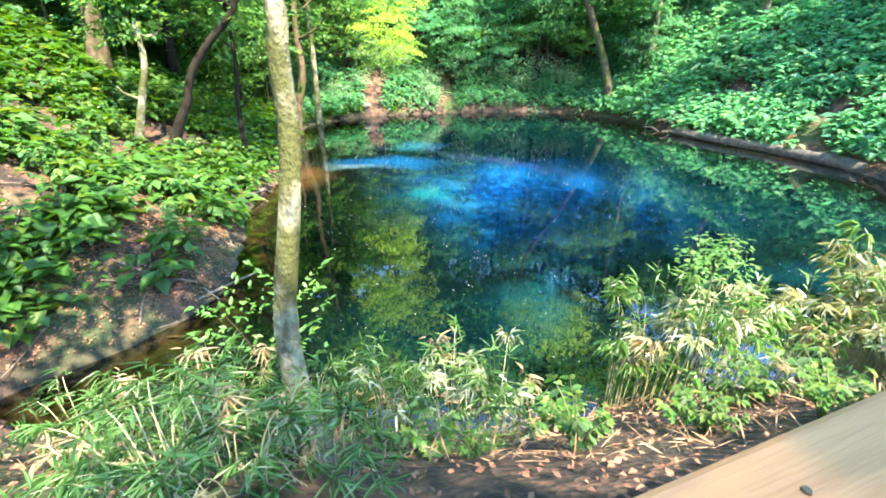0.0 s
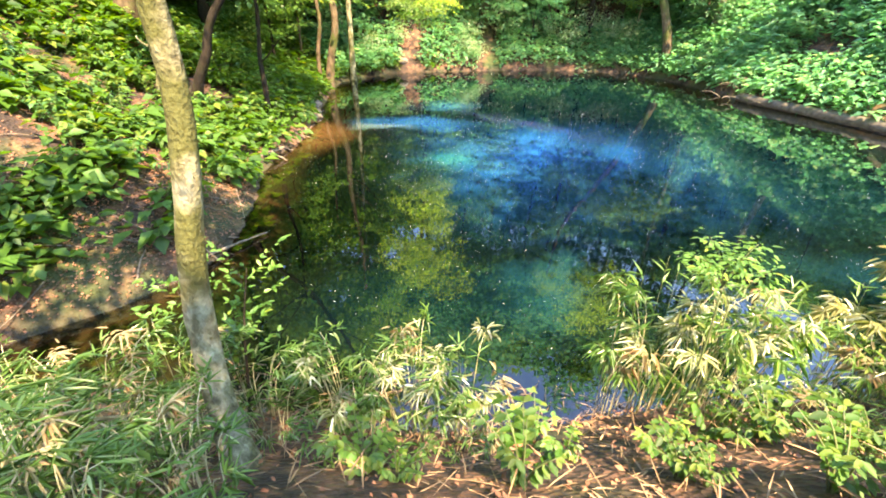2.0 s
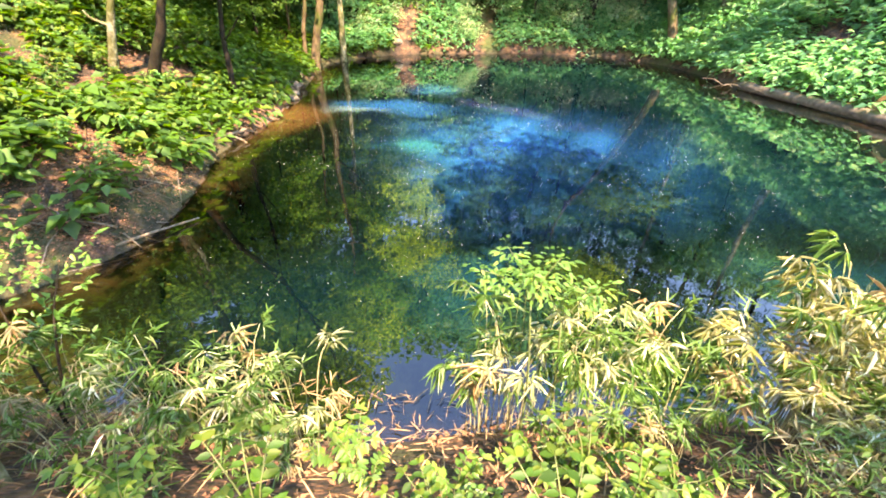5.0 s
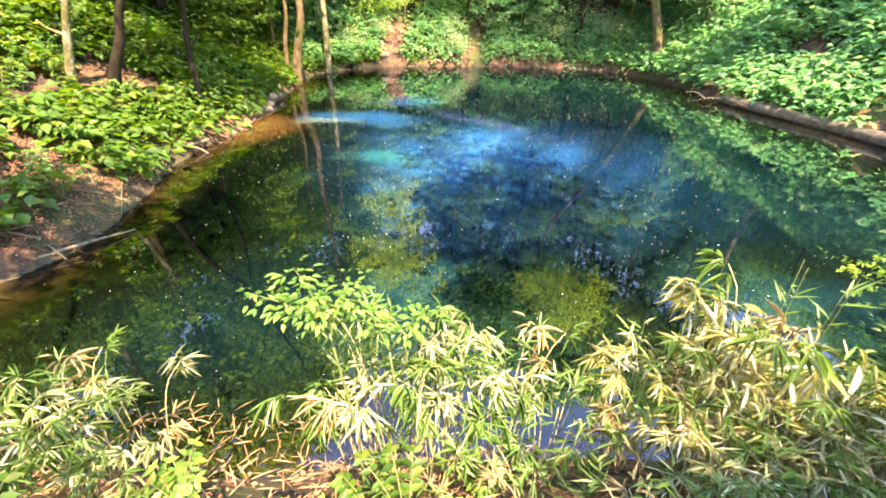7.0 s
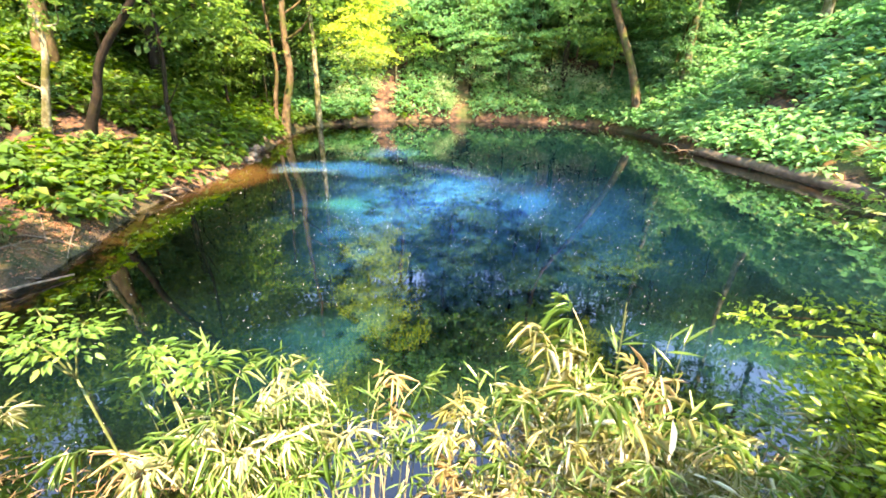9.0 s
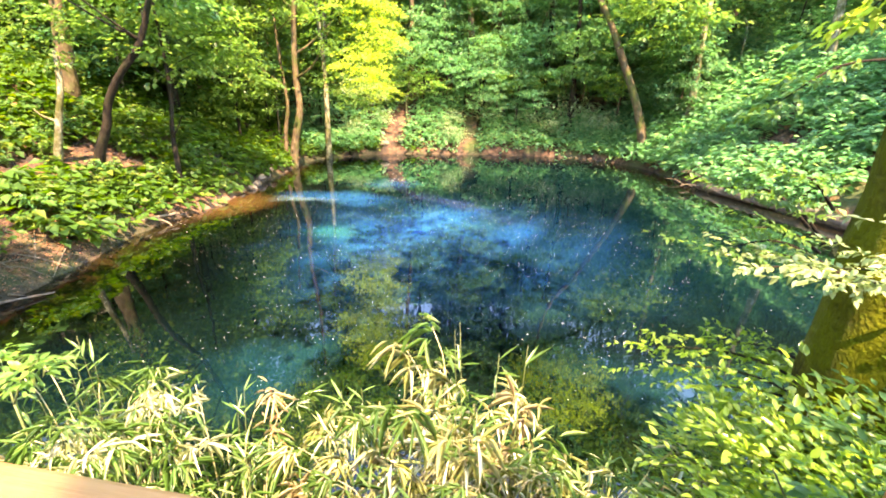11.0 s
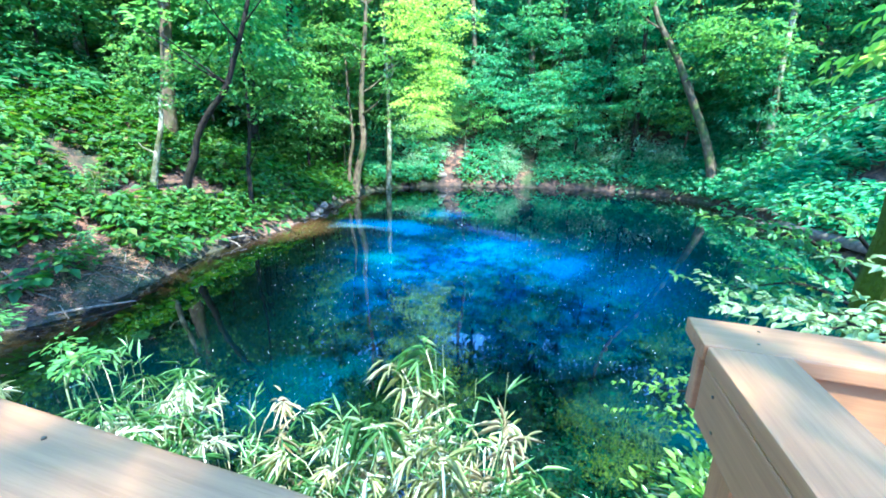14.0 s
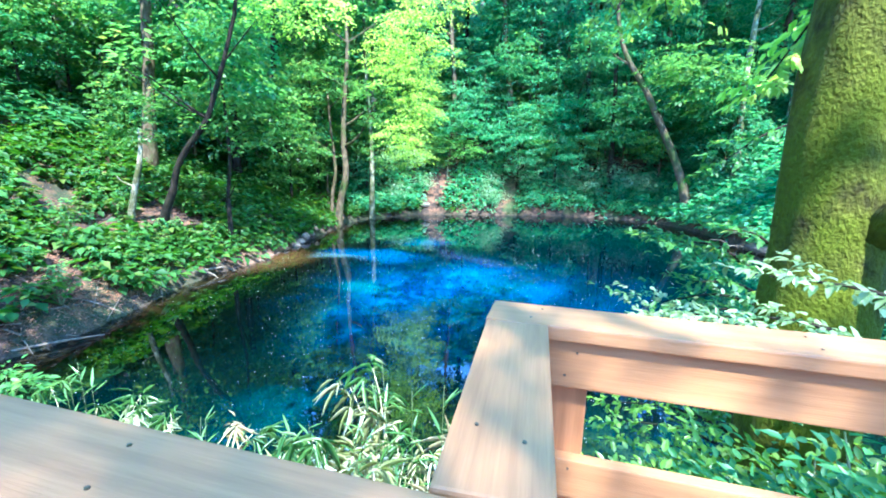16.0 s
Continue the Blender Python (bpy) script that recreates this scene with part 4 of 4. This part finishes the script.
protos += [sasa_clump(340, 20, 2.0, 0.12, 0.25, M_SASA_PALE), sasa_clump(341, 18, 1.7, 0.14, 0.3, M_SASA_PALE)]
rng = np.random.default_rng(44)
# x, y, height of the tips, kind
spots = [(2.95, 4.4, -0.68, 2), (2.6, 4.5, -1.05, 1), (3.45, 4.3, -0.72, 0), (4.4, 4.3, -1.15, 3), (0.7, 3.75, -1.25, 4), (0.15, 3.6, -1.15, 1), (-0.5, 3.55, -1.1, 0), (-1.6, 3.45, -1.2, 4), (-2.3, 3.3, -1.0, 1),
         (-1.6, 1.75, -0.45, 2), (-1.9, 2.5, -1.0, 3), (-2.4, 2.2, -0.7, 0), (-3.0, 1.6, -0.5, 4), (-0.2, 2.9, -1.3, 1), (3.95, 4.6, -0.95, 1), (5.25, 4.75, -0.95, 1), (5.95, 4.75, -0.6, 0),
         (6.15, 4.85, -0.22, 2), (6.2, 4.35, -0.7, 4), (6.75, 4.9, -1.15, 1), (5.6, 3.95, -0.85, 0), (3.35, 3.7, -1.3, 3), (7.3, 4.85, -1.2, 3), (7.05, 4.05, -0.95, 0), (7.5, 4.3, -1.0, 4), (5.3, 3.45, -0.95, 4), (4.2, 3.5, -1.25, 1),
         (6.5, 3.75, -0.9, 1), (-3.4, 2.8, -1.0, 1), (7.9, 4.6, -0.9, 4), (4.75, 3.1, -1.0, 3), (6.45, 4.6, -0.75, 0), (5.75, 4.35, -0.8, 1), (6.0, 4.0, -0.8, 4), (6.9, 4.4, -0.9, 2), (-1.1, 3.0, -1.3, 1), (0.6, 3.2, -1.6, 3), (-1.5, 1.5, -0.55, 1), (-1.2, 2.0, -0.8, 1), (-2.0, 1.9, -0.6, 1), (-0.7, 1.75, -0.8, 1), (-1.1, 1.45, -0.6, 1), (-2.3, 2.6, -0.6, 1), (-1.7, 2.3, -0.7, 1)]
used = set()
for x, y, tip, kind in spots:
    z = on_land(x, y)
    # shaded left clumps get the greener copy, sunlit right ones the paler
    if x < -0.9:
        kind = 1
    elif x > 4.6 and kind in (0, 1, 2, 4):
        kind = 5 if kind % 2 == 0 else 6
    sc = max(tip - 0.22 - z, 0.5 if y < 2.7 else 0.3) / HEIGHTS[kind]
    m = pose(x, y, z, 0, 0, rng.uniform(0, 360))
    ob = copy_thing(protos[kind], m) if kind in used else protos[kind]
    used.add(kind)
    ob.matrix_basis = m @ Matrix.Diagonal((1.0, 1.0, sc, 1)) @ Matrix.Diagonal((0.6 + 0.4 * sc,) * 2 + (1.0, 1.0))


# ---- broad-leaved plants and shrubs ----
def herb(seed, stems, height, leaf, mat, name="woodland_plant", label="bright green broad-leaved woodland plant", group="plants on the banks", category="plant"):
    rng = np.random.default_rng(seed)
    ob = thing(name, pose(0, 0, 0), label, category, group)
    for c in range(stems):
        a = rng.uniform(0, 2 * np.pi)
        h = height * rng.uniform(0.6, 1.1)
        out = np.array([math.cos(a), math.sin(a), 0]) * h * rng.uniform(0.2, 0.9)
        pts = curve_through([(0, 0, -0.05), out * 0.4 + [0, 0, h * 0.6], out + [0, 0, h]], 7)
        st = part("stem", mesh_of("stem", *tube(pts, np.linspace(0.010, 0.003, 7) * (0.6 + height * 0.5), 5), M_STEM, True), ob)
        P, D, N, L = [], [], [], []
        for i in range(2, 7):
            for sgn in (-1, 1, 0):
                if sgn == 0 and i < 6:
                    continue
                la = a + sgn * rng.uniform(0.7, 1.4)
                P.append(pts[i])
                D.append((math.cos(la), math.sin(la), rng.normal(-0.05, 0.2)))
                N.append((rng.normal(0, 0.2), rng.normal(0, 0.2), 1))
                L.append(leaf * rng.uniform(0.7, 1.2))
        L = np.array(L)
        part("leaves", mesh_of("leaves", *leaves(P, D, N, L, L * rng.uniform(0.48, 0.62), 0.22, 0.1, True), mat), st)
    return ob


def planted(protos, places, rng, lo, hi):
    for k, (x, y) in enumerate(places):
        sc = rng.uniform(lo, hi)
        m = pose(x, y, on_land(x, y), 0, 0, rng.uniform(0, 360))
        ob = protos[k] if k < len(protos) else copy_thing(protos[k % len(protos)], m)
        ob.matrix_basis = m @ Matrix.Diagonal((sc, sc, sc, 1))


rng = np.random.default_rng(51)
hx, hy = scatter(rng, 700, -14, -5, 5, 21, lambda x, y, d: (d > 0.6) & (d < 6) & patchy(x, y, -0.2) & ~clearing(x, y) & ((y > 9) | (d > 1.6)))
planted([herb(400, 8, 0.72, 0.175, M_FLOOR_LEAF), herb(401, 8, 0.6, 0.19, M_FLOOR_LEAF), herb(402, 9, 0.8, 0.16, M_LEAF)], list(zip(hx, hy))[:110], rng, 0.75, 1.15)
rng = np.random.default_rng(52)
near = [(x, y) for x, y in zip(rng.uniform(-0.6, 6.6, 120), rng.uniform(2.3, 3.9, 120)) if y > 1.9 + 0.12 * x and y < 3.5 + 0.1 * x][:26]
planted([herb(410, 8, 0.40, 0.078, M_FLOOR_LEAF, label="small leafy green plant on the bare bank"), herb(411, 7, 0.32, 0.085, M_LEAF_SUN, label="small leafy green plant on the bare bank")], near, rng, 0.6, 1.3)
rng = np.random.default_rng(53)
sx, sy = scatter(rng, 500, 12, 26, 14, 42, lambda x, y, d: (d > 0.6) & (d < 5))
planted([herb(420, 7, 0.9, 0.34, M_LEAF_COOL), herb(421, 6, 1.1, 0.38, M_LEAF_COOL)], list(zip(sx, sy))[:60], rng, 0.8, 1.4)
def bush(seed, r, h, leaf, mat):
    """A rounded shrub: several stems and many small pointed leaves in layered sprays."""
    rng = np.random.default_rng(seed)
    ob = thing("shrub", pose(0, 0, 0), "dense leafy shrub with small pointed leaves beside the deck", "shrub", "shrubs by the deck")
    for k in range(7):
        a = k * 0.9 + rng.uniform(-0.3, 0.3)
        tip = np.array([math.cos(a) * r * 0.8, math.sin(a) * r * 0.8, h * rng.uniform(0.6, 1.0)])
        part("stem", mesh_of("stem", *tube(curve_through([(0, 0, -0.1), tip * [0.4, 0.4, 0.6], tip], 7), np.linspace(0.014, 0.004, 7), 5), M_STEM, True), ob)
    n, per = 120, 18
    c = unit(rng.normal(size=(n, 3))) * (0.4 + 0.6 * rng.random((n, 1))) * [r, r, h * 0.5] + [0, 0, h * 0.6]
    idx = np.repeat(np.arange(n), per)
    way = unit(c - [0, 0, h * 0.3])[idx] * [1, 1, 0.4] + rng.normal(0, 0.55, (len(idx), 3)) * [1, 1, 0.4]
    p = c[idx] + unit(way) * rng.uniform(0, 0.22, (len(idx), 1))
    nn = np.stack([rng.normal(0, 0.35, len(idx)), rng.normal(0, 0.35, len(idx)), np.ones(len(idx))], 1)
    L = leaf * rng.uniform(0.7, 1.3, len(idx))
    part("leaves", mesh_of("leaves", *leaves(p, way, nn, L, L * 0.48, 0.25, 0.1, True), mat), ob)
    return ob


rng = np.random.default_rng(57)
planted([bush(600, 0.62, 1.45, 0.060, M_LEAF_BRIGHT), bush(601, 0.7, 1.3, 0.056, M_LEAF)], [(8.15, 4.55), (8.55, 3.85), (9.15, 4.05), (9.75, 4.0), (8.0, 3.95), (10.3, 4.4), (9.3, 4.7), (10.2, 5.6), (11.3, 6.5), (12.3, 7.3), (13.6, 8.2), (8.6, 5.6), (9.5, 5.9), (9.9, 4.9), (8.45, 5.1), (8.3, 4.25), (8.65, 4.5), (8.85, 4.15), (9.5, 4.3)], rng, 0.9, 1.25)


# ---- hanging sprays of leaves ----
def hanging_branch(start, end, mat, leaf, label, seed):
    """A thin branch with flat leaves on side twigs."""
    rng = np.random.default_rng(seed)
    a, b = np.array(start, float), np.array(end, float)
    ob = thing("branch", pose(*a), label, "branch", "branches over the water")
    L = np.linalg.norm(b - a)
    pts = curve_through([(0, 0, 0), (b - a) * 0.5 + [0, 0, 0.12 * L], b - a], 10)
    part("bough", mesh_of("bough", *tube(pts, np.linspace(0.018, 0.004, 10), 6), M_DARKBARK, True), ob)
    P, D, N, S = [], [], [], []
    way = (b - a) / L
    side = np.cross(way, [0, 0, 1])
    side /= np.linalg.norm(side)
    for i in range(3, 10):
        for sg in (-1, 1):
            tw = (side * sg + way * 0.8 + rng.normal(0, 0.15, 3)) * rng.uniform(0.15, 0.4) * min(1.3, L)
            for q in range(13):
                f = rng.random()
                P.append(pts[i] + tw * f)
                D.append(tw / np.linalg.norm(tw) + rng.normal(0, 0.5, 3) + [0, 0, -0.2])
                N.append((rng.normal(0, 0.25), rng.normal(0, 0.25), 1))
                S.append(leaf * rng.uniform(0.7, 1.25))
    S = np.array(S)
    part("leaves", mesh_of("leaves", *leaves(P, D, N, S, S * 0.5, 0.2, 0.1, True), mat), ob)
    return ob


HANGING = [((8.3, 8.6, 3.9), (7.45, 7.7, 2.95), M_LEAF_BACKLIT, 0.085), ((8.0, 8.9, 3.9), (8.05, 7.8, 3.02), M_LEAF_BACKLIT, 0.085), ((8.6, 8.4, 3.8), (7.8, 8.2, 3.05), M_LEAF_BACKLIT, 0.085), ((8.75, 6.9, 4.2), (7.7, 7.9, 3.15), M_LEAF_BACKLIT, 0.085), ((9.0, 7.2, 3.9), (8.2, 8.1, 3.3), M_LEAF_BACKLIT, 0.085), ((9.1, 5.9, 2.7), (8.45, 5.75, 1.9), M_LEAF_BACKLIT, 0.085),
           ((9.4, 6.5, 2.6), (8.75, 6.5, 2.0), M_LEAF_BACKLIT, 0.085), ((9.6, 7.3, 1.8), (8.5, 7.0, 1.3), M_LEAF_SUN, 0.078),
           ((9.06, 6.81, 0.25), (7.99, 6.22, 0.67), M_LEAF_SUN, 0.062),
           ((9.18, 6.73, 0.13), (8.34, 6.3, 0.56), M_LEAF_SUN, 0.062),
           ((9.16, 6.71, 0.03), (8.33, 6.46, 0.28), M_LEAF_SUN, 0.062),
           ((9.2, 6.66, -0.06), (7.98, 6.09, 0.14), M_LEAF_SUN, 0.062),
           ((9.2, 6.79, 0.44), (8.44, 6.3, 0.8), M_LEAF_SUN, 0.062),
           ((9.21, 6.62, -0.15), (8.29, 6.39, 0.0), M_LEAF_SUN, 0.062),
           ((8.91, 5.4, -0.78), (7.7, 6.26, -0.96), M_LEAF_BRIGHT, 0.062),
           ((8.88, 5.36, -0.65), (8.14, 6.11, -0.71), M_LEAF_BRIGHT, 0.062),
           ((8.9, 5.33, -0.88), (7.72, 5.97, -0.97), M_LEAF_BRIGHT, 0.062),
           ((8.89, 5.2, -0.86), (8.08, 6.0, -1.17), M_LEAF_BRIGHT, 0.062),
           ((8.92, 5.48, -0.64), (8.49, 5.93, -0.73), M_LEAF_BRIGHT, 0.062),
           ((8.86, 5.15, -0.97), (8.3, 5.62, -1.12), M_LEAF_BRIGHT, 0.062),
           ((8.88, 5.16, -1.13), (8.49, 5.61, -1.43), M_LEAF_BRIGHT, 0.062),
           ((8.88, 5.27, -0.78), (8.72, 5.76, -0.79), M_LEAF_BRIGHT, 0.062),
           ((8.6, 4.9, 0.25), (7.75, 5.0, 0.40), M_LEAF_PALE, 0.058), ((8.7, 5.0, 0.2), (8.0, 4.75, 0.42), M_LEAF_PALE, 0.058), ((9.0, 4.6, 0.35), (8.05, 5.0, 0.42), M_LEAF_PALE, 0.058), ((8.9, 4.3, 0.4), (8.1, 4.4, 0.55), M_LEAF_PALE, 0.058), ((9.1, 4.5, 0.5), (8.25, 4.65, 0.78), M_LEAF_PALE, 0.058),
           ((-1.5, 3.3, -2.2), (-2.55, 4.0, -1.05), M_LEAF_SUN, 0.078), ((-1.6, 3.4, -2.2), (-1.7, 4.1, -0.85), M_LEAF_SUN, 0.078)]
GOLD = "spray of yellow-green sunlit leaves hanging from a tree"
for k, (a, b, mat, leaf) in enumerate(HANGING):
    hanging_branch(a, b, mat, leaf, GOLD if mat is M_LEAF_BACKLIT else "low leafy branch reaching over the pond", 500 + k)


def sprig(foot, fork, ends, leaf, mat, label, seed):
    """A thin upright stem that ends in a flat umbrella of small leaves."""
    rng = np.random.default_rng(seed)
    foot, fork = np.array(foot, float), np.array(fork, float) - foot
    ob = thing("sprig", pose(*foot), label, "sapling", "seedlings")
    part("stem", mesh_of("stem", *tube(curve_through([(0, 0, -0.1), fork * 0.5 + [0.04, 0, 0], fork], 8), np.linspace(0.012, 0.007, 8), 6), M_STEM, True), ob)
    for e in ends:
        tip = np.array(e, float) - foot
        pts = curve_through([fork, (fork + tip) / 2 + [0, 0, 0.06], tip], 8)
        tw = part("twig", mesh_of("twig", *tube(pts, np.linspace(0.007, 0.002, 8), 5), M_STEM, True), ob)
        k = 70
        i = rng.integers(3, 8, k)
        a = rng.uniform(0, 2 * np.pi, k)
        d = np.stack([np.cos(a), np.sin(a), rng.normal(-0.1, 0.2, k)], 1)
        p = pts[i] + d * rng.uniform(0, 0.16, (k, 1)) * [1, 1, 0.3]
        n = np.stack([rng.normal(0, 0.25, k), rng.normal(0, 0.25, k), np.ones(k)], 1)
        L = leaf * rng.uniform(0.7, 1.3, k)
        part("leaves", mesh_of("leaves", *leaves(p, d, n, L, L * 0.45, 0.15, 0.08, True), mat), tw)
    return ob


SPRIG = "slim seedling topped by a flat spray of light green leaflets"
sprig((2.85, 3.7, on_land(2.85, 3.7)), (2.75, 3.68, -0.38), [(2.38, 3.58, -0.06), (2.55, 3.76, 0.02), (2.9, 3.72, 0.0), (2.72, 3.55, -0.02)], 0.058, M_LEAF_SUN, SPRIG, 801)
sprig((3.1, 3.9, on_land(3.1, 3.9)), (3.05, 3.95, -0.75), [(2.8, 4.1, -0.45), (3.3, 4.0, -0.4)], 0.07, M_LEAF_SUN, SPRIG, 802)


# ---- deadwood, stones, litter and petals ----
def stick(points, r0, r1, label, mat=M_DEADWOOD, name="fallen_branch", seed=0, seg=8):
    p = np.array(points, float)
    ob = tagged(new(name, mesh_of(name, *tube(curve_through(p - p[0], 12), np.linspace(r0, r1, 12), seg, 0.08, seed), mat, True)), label, "branch", "fallen branches on the shore")
    ob.matrix_basis = pose(*p[0])
    return ob


stick([(-7.35, 13.0, -2.9), (-7.1, 14.0, -3.0), (-6.75, 15.2, -3.02)], 0.09, 0.05, "short pale fallen log at the waterline", name="fallen_log", seed=1)
stick([(-6.95, 14.4, -3.02), (-6.65, 14.6, -3.2), (-6.35, 14.55, -3.35)], 0.04, 0.02, "broken grey branch at the waterline", seed=2)
stick([(-6.3, 6.4, -3.05), (-5.5, 7.1, -3.15), (-4.9, 8.2, -3.18), (-4.45, 9.1, -3.25)], 0.05, 0.02, "long thin branch lying along the muddy waterline", seed=3)
rng = np.random.default_rng(61)
for k in range(26):
    f = rng.random()
    y = 5.5 + 13 * f
    x = np.interp(y, [5.7, 6.7, 8.2, 10.8, 13, 15, 17.5, 21], [-6.1, -5.3, -4.9, -5.7, -6.6, -7.0, -6.9, -7.9]) + rng.normal(-0.2, 0.45)
    a = rng.uniform(0, 6.28)
    ln = rng.uniform(0.5, 1.6)
    ends = [(x + math.cos(a) * ln * q, y + math.sin(a) * ln * q) for q in (0, 0.5, 1)]
    stick([(u, v, max(on_land(u, v), WATER - 0.12) + 0.03 + 0.03 * rng.random()) for u, v in ends], rng.uniform(0.012, 0.03), 0.008, "weathered twig lying on the muddy shore", seed=70 + k, seg=6)
for k in range(34):
    x, y = rng.uniform(-8.6, -5.2), rng.uniform(4.6, 10.5)
    if shore_distance(np.array([x]), np.array([y]))[0] < 0.1:
        continue
    a = rng.uniform(0, 6.28)
    ln = rng.uniform(0.4, 1.3)
    ends = [(x + math.cos(a) * ln * q, y + math.sin(a) * ln * q) for q in (0, 0.5, 1)]
    stick([(u, v, max(on_land(u, v), WATER) + 0.03 + 0.05 * rng.random()) for u, v in ends], rng.uniform(0.010, 0.024), 0.006, "dry brown twig among fallen leaves on the bank", (M_DEADWOOD, M_BROWNBARK)[k % 2], seed=170 + k, seg=5)
stick([(16.6, 30.2, -3.1), (17.3, 28.0, -3.05), (18.5, 25.2, -3.05), (19.6, 22.4, -3.05), (20.3, 19.5, -3.1)], 0.26, 0.30, "long grey trunk lying along the far shore", M_LOG, name="fallen_log", seed=4, seg=12)
stick([(18.0, 26.6, -2.9), (18.05, 26.5, -2.5), (18.0, 26.45, -2.2)], 0.12, 0.05, "dark broken stub on the fallen trunk", M_DARKBARK, seed=5)
stick([(11.0, 43.0, -3.2), (12.0, 43.6, -2.7), (13.4, 44.2, -2.3)], 0.16, 0.07, "pale broken log on the far shore", name="fallen_log", seed=6)
stick([(-8.6, 35.6, -3.1), (-9.8, 36.6, -1.9), (-11.2, 37.4, -0.2)], 0.14, 0.08, "dark trunk fallen down the far bank", M_DARKBARK, "fallen_log", 7)
dz = on_land(6.3, 46.5)
stick([(6.3, 46.5, dz - 0.05), (6.0, 47.0, dz + 1.3), (5.4, 47.6, dz + 2.8)], 0.10, 0.05, "bare dead branch on the far slope", M_DEADWOOD, seed=8)
for k in range(16):
    x, y = 15.6 + 3.2 * rng.random(), 29 + 4 * rng.random()
    a = rng.uniform(0, 6.28)
    z = max(on_land(x, y), WATER)
    stick([(x, y, z), (x + 0.6 * math.cos(a), y + 0.6 * math.sin(a), z + 0.25), (x + 1.3 * math.cos(a), y + 1.3 * math.sin(a), z + 0.2)], 0.035, 0.012, "dry brown brushwood at the water's edge", seed=120 + k, seg=5)


def stone(x, y, size, seed):
    rng = np.random.default_rng(seed)
    bm = bmesh.new()
    bmesh.ops.create_icosphere(bm, subdivisions=3, radius=1.0)
    for v in bm.verts:
        n = noise.noise(v.co * 1.3 + Vector((seed, 0, 0))) * 0.35 + noise.noise(v.co * 4 + Vector((0, seed, 0))) * 0.1
        v.co *= (1 + n)
        v.co.x *= size[0]
        v.co.y *= size[1]
        v.co.z *= size[2]
    me = bpy.data.meshes.new("stone")
    bm.to_mesh(me)
    bm.free()
    me.materials.append(M_STONE)
    ob = tagged(new("stone", me), "pale sunlit stone at the foot of the bank", "stone", "stones on the shore")
    ob.matrix_basis = pose(x, y, max(on_land(x, y), WATER) + size[2] * 0.2, 0, 0, rng.uniform(0, 360))


for k, (x, y, s0) in enumerate([(-7.9, 21.2, 0.34), (-8.15, 22.0, 0.28), (-8.5, 22.9, 0.36), (-8.7, 23.9, 0.25), (-9.0, 24.8, 0.3), (-7.8, 20.3, 0.2), (-6.9, 38.8, 0.5), (-5.6, 39.9, 0.35)]):
    stone(x, y, (s0, s0 * 0.8, s0 * 0.6), 10 + k)

rng = np.random.default_rng(71)
lx, ly = scatter(rng, 60000, -14, 8, 0.5, 24, lambda x, y, d: (d > 0.1) & (d < 7))
mx, my = scatter(rng, 9000, -9.5, -4.8, 4.0, 12.0, lambda x, y, d: (d > 0.05) & (d < 3.2))
lx, ly = np.concatenate([lx[:9000], mx]), np.concatenate([ly[:9000], my])
k = len(lx)
a = rng.uniform(0, 2 * np.pi, k)
n = np.stack([rng.normal(0, 0.45, k), rng.normal(0, 0.45, k), np.ones(k)], 1)
L = rng.uniform(0.035, 0.085, k)
me = mesh_of("leaf_litter", *leaves(np.stack([lx, ly, land(lx, ly) + 0.03], 1), np.stack([np.cos(a), np.sin(a), rng.normal(0, 0.2, k)], 1), n, L, L * 0.6, 0.1, 0.2), M_LITTER)
tagged(new("leaf_litter", me), "curled brown fallen leaves on the soil", "leaves", kind="stuff")

k = 2200
bx, by = rng.uniform(-3.5, 7.5, k), rng.uniform(2.0, 5.0, k)
a = rng.uniform(0, 2 * np.pi, k)
n = np.stack([rng.normal(0, 0.5, k), rng.normal(0, 0.5, k), np.ones(k)], 1)
L = rng.uniform(0.12, 0.34, k)
me = mesh_of("dry_blades", *leaves(np.stack([bx, by, np.maximum(land(bx, by), WATER) + 0.03], 1), np.stack([np.cos(a), np.sin(a), rng.normal(0.12, 0.2, k)], 1), n, L, rng.uniform(0.005, 0.018, k), 0.1, 0.15, True), M_STRAW)
tagged(new("dry_blades", me), "dry straw-coloured bamboo grass blades strewn over the bank", "dry leaves", kind="stuff")

px, py = scatter(rng, 14000, -7, 18, 5, 40, lambda x, y, d: d < -0.6)
keep = rng.random(len(px)) < np.clip(1.15 - np.hypot((px - 3) / 9, (py - 16) / 11) * 0.7, 0.1, 1)
px, py = px[keep][:3400], py[keep][:3400]
k = len(px)
a = rng.uniform(0, 2 * np.pi, k)
L = rng.uniform(0.010, 0.036, k) * (0.4 + py / 20)
me = mesh_of("floating_petals", *leaves(np.stack([px, py, np.full(k, WATER + 0.006)], 1), np.stack([np.cos(a), np.sin(a), np.zeros(k)], 1), np.tile([0, 0, 1.0], (k, 1)), L, L * 0.6, 0.0, 0.05), M_PETAL)
tagged(new("floating_petals", me), "small pale petals and leaf scraps floating on the water", "petals", kind="stuff")
